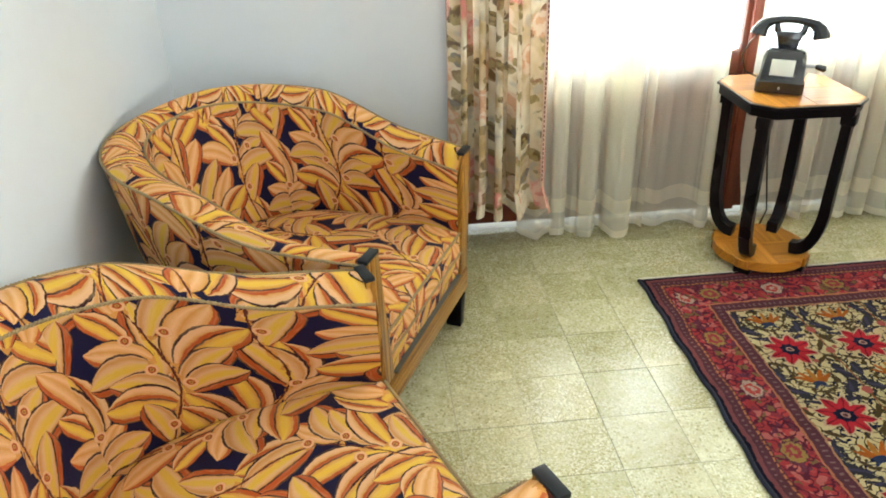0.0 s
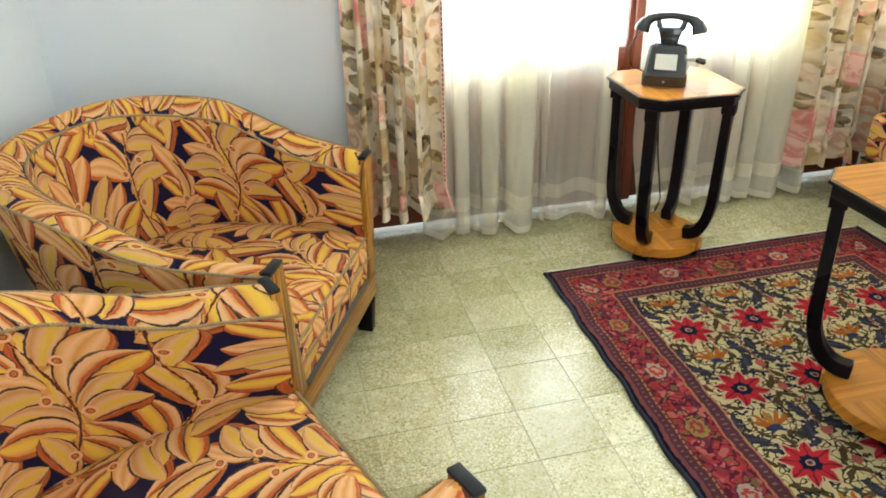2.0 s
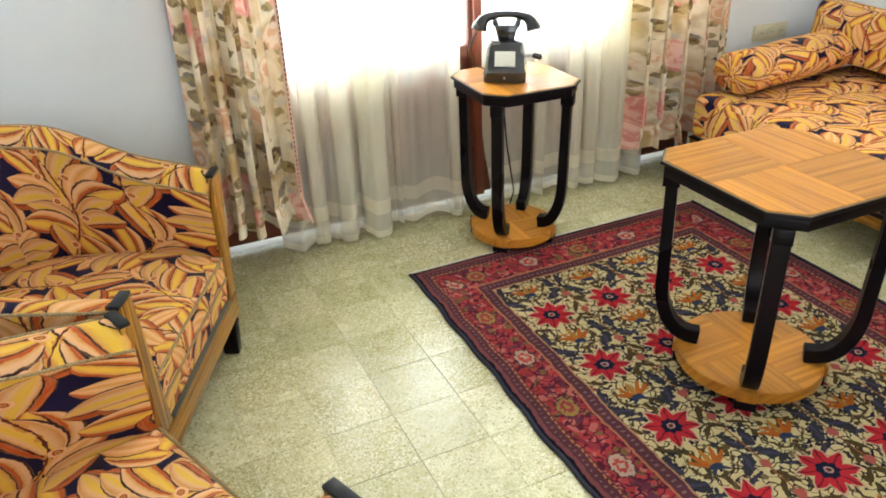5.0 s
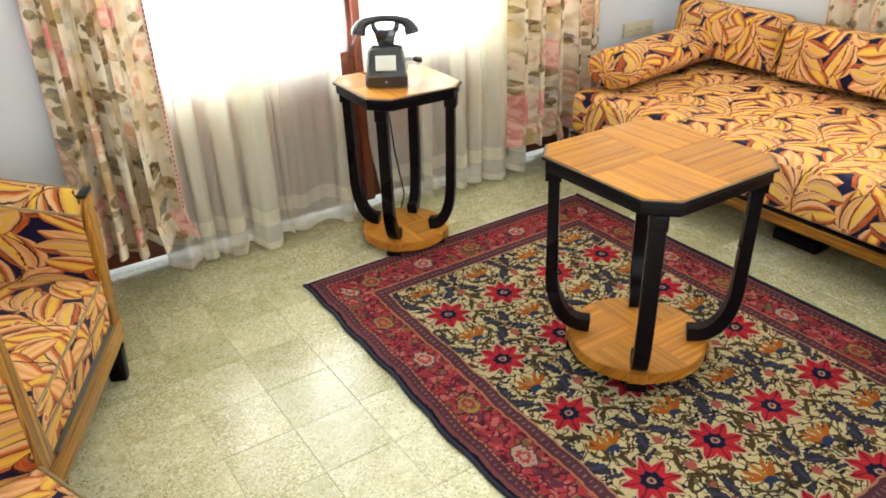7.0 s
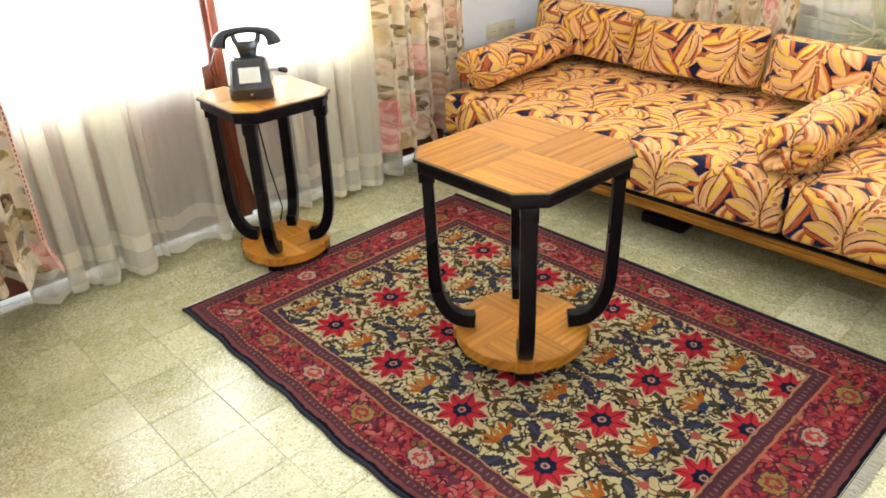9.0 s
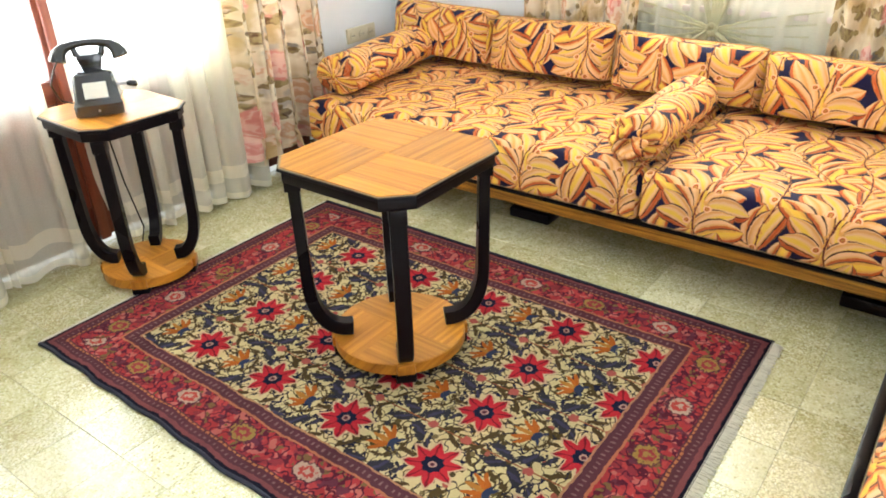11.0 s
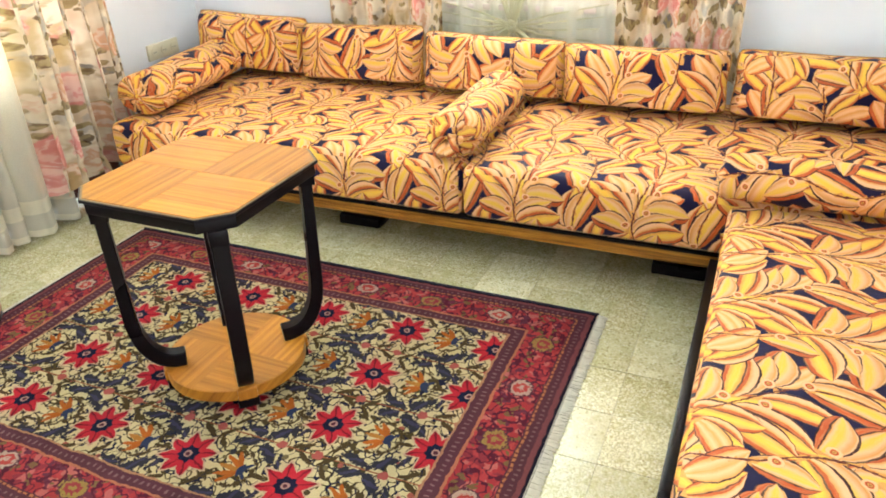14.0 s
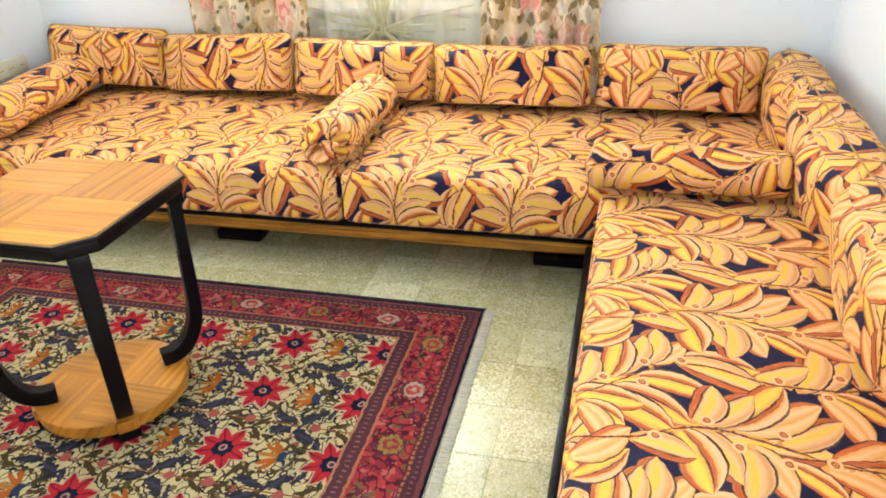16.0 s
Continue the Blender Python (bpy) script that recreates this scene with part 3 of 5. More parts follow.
    col = n.mix(1.0, col, n.join(tone, tone, tone), "MULTIPLY")
    n.bump(n.math("ADD", knots["Distance"], n.noise(uv, 60.0, 3.0)), 0.5, 0.002)
    return n.set(color=col, rough=0.95, spec=0.05)


FABRIC = banana_fabric("banana_print_fabric")
FLORAL = floral_cloth()
SHEER = sheer_cloth("white_sheer_voile", 0.41, (0.95, 0.91, 0.77), 0.36)
NET = sheer_cloth("cream_net", 0.32, (0.88, 0.87, 0.72), 0.55)
NET_FOLD = sheer_cloth("gathered_cream_net", 0.25, (0.72, 0.71, 0.50), 0.45)
SHEER_HEM = sheer_cloth("white_sheer_hem", 0.12, glow_through=0.30)
RUG = rug_pile()
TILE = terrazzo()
WALL = plaster("white_wall_plaster", (0.88, 0.915, 0.945))
CEIL = plaster("white_ceiling_paint", (0.90, 0.90, 0.89))
GROUT = plain("grey_brown_grout", (0.44, 0.40, 0.26), 0.9, vary=0.3)
VENEER = wood("honey_walnut_veneer", (0.57, 0.245, 0.028), (0.29, 0.102, 0.010), 1.0, 0.36, 0.04, contrast=1.5)
FRAME_WOOD = wood("oiled_striped_wood", (0.54, 0.25, 0.028), (0.10, 0.032, 0.005), 2.2, 0.38, 0.08, contrast=1.7)
DOOR_WOOD = wood("mahogany_door_wood", (0.19, 0.042, 0.017), (0.085, 0.017, 0.008), 0.7, 0.35, 0.3)
BLACK = plain("black_lacquer", (0.006, 0.004, 0.005), 0.30, vary=0.2, spec=0.13)
PIPING = plain("olive_brown_cord", (0.36, 0.26, 0.13), 0.9, vary=0.3, scale=400)
PIPING2 = plain("ochre_cord", (0.42, 0.22, 0.06), 0.9, vary=0.3, scale=300)
BAKELITE = plain("black_bakelite", (0.010, 0.010, 0.012), 0.2, vary=0.1, coat=0.6)
PAPER = plain("cream_paper_card", (0.80, 0.80, 0.70), 0.6, vary=0.05)
CREAM = plain("cream_plastic", (0.74, 0.70, 0.52), 0.4, vary=0.05)
DARK = plain("pin_hole_shade", (0.05, 0.045, 0.04), 0.6)
FRINGE = plain("undyed_wool_fringe", (0.60, 0.57, 0.45), 0.95, vary=0.3, scale=120)
TRIM = plain("pink_lace_trim", (0.72, 0.50, 0.38), 0.9, vary=0.3, scale=200)
STITCH = plain("red_brown_thread", (0.22, 0.055, 0.035), 0.9, vary=0.2)
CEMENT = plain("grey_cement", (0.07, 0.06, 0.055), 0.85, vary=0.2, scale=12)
# terrace colour carries the sunlight that shows under the doors
SUNLIT_CEMENT = plain("sunlit_pale_cement", (0.62, 0.60, 0.55), 0.85, vary=0.2, scale=12)
NAVY_EDGE = plain("navy_wool_edge", (0.012, 0.013, 0.025), 0.95, vary=0.3, scale=200)


def glass():
    n = Nodes("window_glass")
    return n.set(color=(1, 1, 1), rough=0.0, trans=1.0, ior=1.45)


GLASS = glass()


def wall_with_hole(name, axis, place, span, hole, thick=0.22):
    """A wall with one opening: axis 'y' runs along x at y=place, outward by thick's sign."""
    a0, a1 = span
    bm = bmesh.new()
    t0, t1 = sorted((place, place + thick))
    pieces = [(a0, a1, 0.0, HIGH)]
    if hole:
        h0, h1, z0, z1 = hole
        pieces = [(a0, h0, 0.0, HIGH), (h1, a1, 0.0, HIGH), (h0, h1, z1, HIGH)]
        if z0 > 0:
            pieces.append((h0, h1, 0.0, z0))
    for b0, b1, z0, z1 in pieces:
        if axis == "y":
            box(bm, b0, b1, t0, t1, z0, z1)
        else:
            box(bm, t0, t1, b0, b1, z0, z1)
    return tagged(to_object(name, bm, WALL, smooth=False), "smooth white painted plaster wall", "wall", kind="structure")


DOOR = (0.17, 2.40)
WIN_E = (-1.42, 0.30, 0.76, 1.95)
# opening added in the unseen south wall for the rear fill lamp
FILL_OPENING = (-0.75, 0.35, 0.0, 2.05)
wall_with_hole("wall_north", "y", NORTH, (WEST - 0.2, EAST + 0.22), (*DOOR, 0.0, 2.2), 0.22)
wall_with_hole("wall_east", "x", EAST, (SOUTH - 0.22, NORTH), WIN_E, 0.22)
wall_with_hole("wall_south", "y", SOUTH, (WEST - 0.2, EAST), FILL_OPENING, -0.22)
wall_with_hole("wall_west", "x", WEST, (SOUTH, NORTH), None, -0.2)
tagged(to_object("ceiling", new_box(WEST - 0.2, EAST + 0.22, SOUTH - 0.22, NORTH + 0.22, HIGH, HIGH + 0.15), CEIL, smooth=False),
       "plain white painted ceiling", "ceiling", kind="structure")
tagged(to_object("terrace", new_box(-3, 6, NORTH + 0.22, 2.6, -0.25, -0.03), SUNLIT_CEMENT, smooth=False), "cement terrace outside the doors, paled as if sunlit", "terrace", kind="structure")
# unseen slab that closes the ground outside the added opening
tagged(to_object("hall_floor", new_box(-2.2, 2.0, SOUTH - 2.2, SOUTH - 0.22, -0.06, -0.002), CEMENT, smooth=False), "plain unseen floor added beyond the rear opening", "floor", kind="structure")
# white slab added so the gap under the doors shows as bright daylight
tagged(to_object("threshold", new_box(DOOR[0], DOOR[1], NORTH + 0.001, NORTH + 0.22, -0.058, -0.001, 0.002), PAPER, smooth=False), "pale door threshold added for the light under the doors", "threshold", kind="structure")


def glow_ramp(name, low, bright, z0, z1, strength):
    """Open daylight painted as emission, paling upwards from a foot with the shade painted in."""
    n = Nodes(name)
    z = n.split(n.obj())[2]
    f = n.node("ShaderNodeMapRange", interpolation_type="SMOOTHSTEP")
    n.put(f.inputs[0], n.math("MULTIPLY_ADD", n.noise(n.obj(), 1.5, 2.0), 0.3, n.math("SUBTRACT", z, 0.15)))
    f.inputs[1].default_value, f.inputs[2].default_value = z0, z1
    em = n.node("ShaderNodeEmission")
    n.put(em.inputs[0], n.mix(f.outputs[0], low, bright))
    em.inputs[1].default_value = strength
    n.t.links.new(em.outputs[0], n.out.inputs[0])
    return n.mat


tagged(to_object("backdrop", new_box(-4, 7, 2.61, 2.66, -0.3, 6), glow_ramp("glowing_daylight", (0.045, 0.038, 0.034), (0.93, 0.97, 1.0), 0.15, 0.75, 4.0), smooth=False), "glowing daylight backdrop beyond the terrace, its dark foot painted in", "backdrop", kind="structure")
tagged(to_object("backdrop_east", new_box(7.0, 7.1, -6, 5, -3, 8), glow_ramp("glowing_daylight_east", (0.9, 0.9, 0.9), (0.93, 0.97, 1.0), 0, 1, 0.5), smooth=False), "plain glowing daylight backdrop beyond the window", "backdrop", kind="structure")


def wood_uv(bm, axis):
    """Grain along the given axis (0, 1 or 2)."""
    others = [k for k in range(3) if k != axis]
    return box_uv(bm, lambda p, nrm: (p[axis], p[others[0]] + 0.73 * p[others[1]]))


def french_door():
    door = thing("door_1", "pair of dark mahogany glazed doors behind white curtains", "door", kind="structure")
    y0, y1 = NORTH + 0.01, NORTH + 0.06
    mid = 1.286
    for x0, x1 in ((DOOR[0], mid), (mid, DOOR[1])):
        leaf = part("door_leaf", wood_uv(new_box(x0 + 0.003, x1 - 0.003, y0, y1, 0.034, 0.17, 0.004), 0), DOOR_WOOD, door)
        for a, b in ((x0 + 0.003, x0 + (0.075 if x0 < 1 else 0.040)), (x1 - (0.040 if x0 < 1 else 0.075), x1 - 0.003)):
            part("stile", wood_uv(new_box(a, b, y0, y1, 0.172, 2.19, 0.004), 2), DOOR_WOOD, leaf)
        g0, g1 = (x0 + 0.077, x1 - 0.042) if x0 < 1 else (x0 + 0.042, x1 - 0.077)
        part("top_rail", wood_uv(new_box(g0, g1, y0, y1, 2.08, 2.19, 0.004), 0), DOOR_WOOD, leaf)
        part("lock_rail", wood_uv(new_box(g0, g1, y0, y1, 0.605, 0.690, 0.004), 0), DOOR_WOOD, leaf)
        part("solid_panel", wood_uv(new_box(g0, g1, y0 + 0.014, y1 - 0.014, 0.172, 0.603, 0.004), 2), DOOR_WOOD, leaf)
        pane = part("pane", new_box(g0, g1, y0 + 0.02, y0 + 0.025, 0.692, 2.078), GLASS, leaf, smooth=False)
        pane.visible_shadow = False
    # astragal over the meeting stiles
    part("astragal", wood_uv(new_box(mid - 0.022, mid + 0.024, y0 - 0.022, y0 - 0.002, 0.03, 2.19, 0.006), 2), DOOR_WOOD, door)
    part("jamb", wood_uv(new_box(DOOR[0] - 0.05, DOOR[0] - 0.001, NORTH - 0.015, NORTH - 0.002, 0.0, 2.26, 0.003), 2), DOOR_WOOD, door)
    part("jamb", wood_uv(new_box(DOOR[1] + 0.001, DOOR[1] + 0.05, NORTH - 0.015, NORTH - 0.002, 0.0, 2.26, 0.003), 2), DOOR_WOOD, door)
    part("lintel", wood_uv(new_box(DOOR[0], DOOR[1], NORTH - 0.015, NORTH - 0.002, 2.2, 2.26, 0.003), 0), DOOR_WOOD, door)


french_door()


def side_window(name, axis_place, span, label, out):
    y0, y1, z0, z1 = span
    win = thing(name, label, "window", kind="structure")
    x0 = axis_place + out * 0.06
    x1 = x0 + out * 0.05
    a, b = min(x0, x1), max(x0, x1)
    frame = part("window_frame", new_box(a, b, y0, y1, z0, z0 + 0.06, 0.004), PINKISH, win)
    box_bm = bmesh.new()
    for q in ((y0, y0 + 0.05, z0 + 0.06, z1), (y1 - 0.05, y1, z0 + 0.06, z1), ((y0 + y1) / 2 - 0.03, (y0 + y1) / 2 + 0.03, z0 + 0.06, z1 - 0.05), (y0 + 0.05, y1 - 0.05, z1 - 0.05, z1)):
        box(box_bm, a, b, q[0], q[1], q[2], q[3], 0.004)
    part("casement", box_bm, PINKISH, win)
    for p0, p1 in ((y0 + 0.05, (y0 + y1) / 2 - 0.03), ((y0 + y1) / 2 + 0.03, y1 - 0.05)):
        g = part("pane", new_box((a + b) / 2 - 0.002, (a + b) / 2 + 0.002, p0, p1, z0 + 0.06, z1 - 0.05), GLASS, win, smooth=False)
        g.visible_shadow = False
    s0, s1 = sorted((axis_place - out * 0.03, axis_place + out * 0.06))
    part("sill", new_box(s0, s1, y0, y1, z0, z0 + 0.025, 0.005), PINKISH, win)


PINKISH = plain("mauve_window_paint", (0.60, 0.54, 0.50), 0.5, vary=0.1)
side_window("window_1", EAST, WIN_E, "pale mauve painted window with drawn net curtains", 1)



# ---- curtains ----
def drape(name, label, path, z_top, z_low, folds, depth, material, u0=0.0, nu=None, hem=None, ruffle=0.0, spread=1.0, kind_cat="curtain", seed=1, lean=None, lap=0.0):
    """A hanging cloth along the plan path (two ends), folded, with an uneven foot."""
    rng = random.Random(seed)
    (xa, ya), (xb, yb) = path
    length = math.hypot(xb - xa, yb - ya)
    tx, ty = (xb - xa) / length, (yb - ya) / length
    nx, ny = -ty, tx
    ph = [rng.uniform(0, 6.28) for _ in range(4)]
    nu = nu or int(folds * 14)
    fall = z_top - z_low

    def shift(a, b):
        down = b  # 0 at the top, 1 at the foot
        big = 0.62 + 0.38 * abs(math.sin(a * 9.0 + ph[3] + 0.4 * down))
        wave = math.sin(a * folds * 2 * math.pi + ph[0] + 1.1 * math.sin(a * 7 + ph[1]) + 0.3 * down)
        w = big * math.copysign(abs(wave) ** 0.75, wave) + 0.30 * math.sin(a * folds * 3.7 + ph[2] + down * 0.8)
        w = w * (0.55 + 0.45 * down) + 0.15 * math.sin(down * 5 + a * 11 + ph[3])
        return w * depth

    def at(a, b):
        aa = 0.5 + (a - 0.5) * (1 + (spread - 1) * b)
        if lean:
            aa += lean(a, b) / length
        z = z_top - fall * b + 0.006 * math.sin(a * folds * 6.28 + ph[1]) * b
        d = shift(a, b)
        if lap:
            aa += lap * (0.6 + 0.4 * b) * math.sin(2 * (a * folds * 2 * math.pi + ph[0] + 1.1 * math.sin(a * 7 + ph[1]) + 0.3 * b)) / length
        if ruffle:
            d *= 1 - 0.25 * math.exp(-((b - 0.955) / 0.008) ** 2)
            if b > 0.955:
                k = (b - 0.955) / 0.045
                d = d * (1 + 0.15 * k) + ruffle * k ** 0.7 * math.sin(a * folds * 17 + ph[2] + 0.8 * math.sin(a * 23))
                aa = 0.5 + (aa - 0.5) * (1 + 0.15 * k)
                z += 0.005 * k * math.sin(a * folds * 17 + 1)
        return (xa + tx * length * aa + nx * d, ya + ty * length * aa + ny * d, z)

    wide = (length * (1.0 + 2.2 * depth * folds / length)) * (1.35 if material is FLORAL else 1.0)
    nv = 36
    thing_ob = thing(name, label, kind_cat)
    cut = 1.0 if not hem else 1.0 - hem / fall

    def piece(b0, b1, mat, nm, rows):
        bm = sheet(lambda a, b: at(a, b0 + (b1 - b0) * b), nu, rows, uv=lambda a, b: (u0 + a * wide, -(b0 + (b1 - b0) * b) * fall))
        return part(nm, bm, mat, thing_ob)

    if hem:
        low = (hem - 0.055) / fall
        piece(0.0, cut, material, "cloth", nv)
        piece(cut, cut + 0.055 / fall, SHEER_HEM, "hem_band", 2)
        piece(cut + 0.055 / fall, 1.0 - 0.035 / fall, material, "cloth_foot", 2)
        piece(1.0 - 0.035 / fall, 1.0, SHEER_HEM, "hem", 2)
    else:
        piece(0.0, 0.94, material, "cloth", nv + 14)
        piece(0.94, 1.0, material, "frill", 14)
    return thing_ob, at


fl1, at1 = drape("floral_curtain", "cream cotton curtain printed with pink roses and brown leaves", ((0.125, 1.04), (0.435, 1.02)), 2.25, 0.16, 4.6, 0.072, FLORAL, 0.0, ruffle=0.018, seed=3, spread=1.08, nu=380, lap=0.022)
drape("floral_curtain", "cream cotton curtain printed with pink roses and olive leaves", ((1.965, 1.02), (2.40, 1.03)), 2.25, 0.165, 5.2, 0.062, FLORAL, 1.3, ruffle=0.018, seed=8, lean=lambda a, b: 0.10 * a * b, nu=420, lap=0.022)


def edge_at(i, off, out):
    return Vector(at1(1.0, i / 120)) + Vector((off, -out, 0))


lace = part("lace_edge", sheet(lambda a, b: edge_at(a * 114, -0.010 + 0.014 * b, 0.003 + 0.003 * math.sin(math.pi * b)), 57, 3), TRIM, fl1, "narrow pink lace edging")
stitches = bmesh.new()
for i in range(0, 113):
    tube([edge_at(i, -0.003, 0.008), edge_at(i + 0.55, -0.003, 0.008)], 0.0022, 5, bm=stitches)
part("stitching", stitches, STITCH, lace, "row of dark red-brown stitches")["kind"] = "stuff"


def spline(points, n):
    """n + 1 even steps of a smooth line through points."""
    out = []
    m = len(points) - 1
    for k in range(n + 1):
        f = min(k / n * m, m - 1e-6)
        i = int(f)
        t = f - i
        p = [Vector(points[min(max(i + d, 0), m)]) for d in (-1, 0, 1, 2)]
        out.append(0.5 * (2 * p[1] + (p[2] - p[0]) * t + (2 * p[0] - 5 * p[1] + 4 * p[2] - p[3]) * t * t + (3 * p[1] - p[0] - 3 * p[2] + p[3]) * t ** 3))
    return out


def gather(x0, x1, layers, deep=0.030):
    """Plan of one full pleat: a round front fold with cloth doubled up behind it."""
    r = min(0.014, (x1 - x0) * 0.25)
    pts = [(x0 - 0.004, 1.092), (x0 - 0.002, 1.088 - deep * 0.8), (x0 + r, 1.080 - deep * 1.3), ((x0 + x1) / 2, 1.076 - deep * 1.5), (x1 - r, 1.080 - deep * 1.3), (x1 + 0.002, 1.086 - deep * 0.8)]
    for k in range((layers - 1) // 2):
        y = 1.076 + 0.010 * k
        pts += [(x1 - 0.006, y - 0.003), ((x0 + x1) / 2, y), (x0 + 0.007, y), (x0 + 0.004, y + 0.004), (x0 + 0.010, y + 0.006), ((x0 + x1) / 2, y + 0.006), (x1 - 0.004, y + 0.006)]
    return pts + [(x1 + 0.006, 1.102)]


def pleated_sheer(points, z_top, z_low, lean, seed):
    """A voile curtain whose plan is a line of round pleats and flat stretches."""
    ob = thing("sheer_curtain", "white sheer voile curtain in loose pleats with a wide hem", "curtain")
    n = len(points) * 7
    line = spline(points, n)
    run = [0.0]
    for p, q in zip(line, line[1:]):
        run.append(run[-1] + (q - p).length)
    fall = z_top - z_low

    def at(a, b):
        p = line[round(a * n)]
        sway = math.sin(p.x * 34 + seed + b * 2.6)
        x = p.x + lean(p.x, b) + 0.005 * sway + 0.004 * math.sin(p.x * 90 + b * 5 + seed)
        y = p.y + (0.004 + 0.006 * b) * math.sin(p.x * 41 + seed + b * 3.2) + 0.003 * math.sin(p.x * 120 + b * 2)
        return (x, min(y, 1.135), z_top - fall * b + 0.009 * b * math.sin(p.x * 37 + seed))

    def piece(z0, z1, mat, name, rows):
        b0, b1 = (z_top - z0) / fall, (z_top - z1) / fall
        part(name, sheet(lambda a, b: at(a, b0 + (b1 - b0) * b), n, rows, uv=lambda a, b: (run[round(a * n)], -(b0 + (b1 - b0) * b) * fall)), mat, ob)

    piece(z_top, z_low + 0.160, SHEER, "cloth", 26)
    piece(z_low + 0.160, z_low + 0.100, SHEER_HEM, "hem_band", 2)
    piece(z_low + 0.100, z_low + 0.030, SHEER, "cloth_foot", 2)
    piece(z_low + 0.030, z_low, SHEER_HEM, "hem", 2)


pleated_sheer([(0.38, 1.10), (0.42, 1.07), (0.45, 1.055)] + gather(0.500, 0.566, 3) + [(0.595, 1.098)] + gather(0.622, 0.684, 3)
              + [(0.698, 1.10)] + gather(0.714, 0.828, 5, 0.036) + [(0.852, 1.085)] + gather(0.862, 0.884, 1, 0.016)
              + [(0.93, 1.100), (0.99, 1.096), (1.05, 1.098)] + gather(1.105, 1.160, 3, 0.020),
              2.25, 0.020, lambda x, b: (0.035 * (b - 0.75)) * smoothstep(0.9, 1.16, x), 1.0)
pleated_sheer([(1.252, 1.058), (1.262, 1.070), (1.30, 1.088), (1.37, 1.095), (1.43, 1.095), (1.47, 1.098)] + gather(1.510, 1.560, 3, 0.022) + [(1.60, 1.098), (1.64, 1.10)] + gather(1.665, 1.735, 3)
              + [(1.75, 1.10)] + gather(1.765, 1.818, 3) + [(1.83, 1.10)] + gather(1.842, 1.948, 5, 0.034) + [(1.97, 1.10)] + gather(2.00, 2.07, 3),
              2.25, 0.022, lambda x, b: 0.045 * smoothstep(0.84, 1.0, b) * (1 - smoothstep(1.25, 1.5, x)), 4.0)
rod = thing("curtain_rod", "dark wooden curtain rod above the doors", "curtain rod")
part("rod", tube([(0.0, 1.06, 2.27), (2.6, 1.06, 2.27)], 0.014, 10), DOOR_WOOD, rod)
for rx in (0.03, 2.57):
    part("bracket", new_box(rx - 0.012, rx + 0.012, 1.05, NORTH, 2.258, 2.282, 0.003), DOOR_WOOD, rod)

drape("floral_curtain", "cream cotton window curtain printed with olive leaves", ((EAST - 0.07, 0.31), (EAST - 0.07, -0.28)), 2.10, 0.52, 5.5, 0.028, FLORAL, 3.1, seed=12, nu=160)
drape("floral_curtain", "cream cotton window curtain printed with pink roses", ((EAST - 0.07, -1.045), (EAST - 0.07, -1.535)), 2.10, 0.52, 5.5, 0.028, FLORAL, 5.2, seed=15, nu=160)
net, _ = drape("net_curtain", "cream net curtain knotted together at the middle", ((EAST - 0.032, -0.16), (EAST - 0.032, -0.60)), 2.10, 0.56, 6.0, 0.014, NET, seed=21, nu=130, lean=lambda a, b: 0.10 * (1 - a) * a * 4 * smoothstep(0.50, 0.90, b))
drape("net_curtain", "cream net curtain knotted together at the middle", ((EAST - 0.036, -0.60), (EAST - 0.036, -1.10)), 2.10, 0.56, 6.0, 0.014, NET, seed=24, nu=130, lean=lambda a, b: -0.10 * (1 - a) * a * 4 * smoothstep(0.50, 0.90, b))


def net_knot(parent):
    """Both nets drawn to the middle and tied: hanging folds, two swags, the knot and its loose ends."""
    rng = random.Random(6)
    c = Vector((EAST - 0.070, -0.600, 0.705))
    folds = bmesh.new()
    for k in range(7):
        y = (k - 3) * 0.032
        top = c + Vector((0.025, y * 1.5, 0.62))
        mid = c + Vector((0.012, y * 0.75 + rng.uniform(-0.008, 0.008), 0.20))
        tube(spline([top, mid, c + Vector((0.004, y * 0.12, 0.012))], 14), [0.0028 + 0.0045 * (i / 14) + 0.002 * math.sin(i * 0.5 + k) ** 2 for i in range(15)], 7, bm=folds)
    part("gathered_folds", folds, NET_FOLD, parent, "net folds drawn to the knot")["kind"] = "stuff"
    for sgn in (-1, 1):
        swag = bmesh.new()
        for k in range(4):
            pts = [c + Vector((0.026, sgn * (0.35 + 0.02 * k), 0.050 * k - 0.050)), c + Vector((0.024, sgn * 0.17, 0.032 * k - 0.046)), c + Vector((0.004, sgn * 0.02, 0.004 * k - 0.006))]
            tube(spline(pts, 14), [0.0022 + 0.0045 * (i / 14) ** 2 + 0.0015 * math.sin(i * 0.7 + k) ** 2 for i in range(15)], 7, bm=swag)
        part("swag", swag, NET_FOLD, parent)
        tail = sheet(lambda a, b, q=sgn: tuple(c + Vector((-0.010 + 0.012 * math.sin(a * 14 + b * 2), q * (0.012 + 0.085 * b) + (a - 0.5) * (0.024 + 0.085 * b), -0.012 - 0.085 * b + 0.010 * math.sin(a * 9)))), 18, 6)
        part("loose_end", tail, NET_FOLD, parent)
    knot = bmesh.new()
    for k in range(4):
        a0 = k * 0.8
        tube([c + Vector((-0.012 + 0.006 * math.sin(a0 + i), 0.020 * math.cos(i * 0.7 + a0), 0.016 * math.sin(i * 0.7 + a0) + 0.004 * k - 0.006)) for i in range(10)], 0.0085, 7, bm=knot)
    part("knot", knot, NET_FOLD, parent, "tied knot of cream net")


net_knot(net)
rod2 = thing("curtain_rod", "dark wooden curtain rod above the window", "curtain rod")
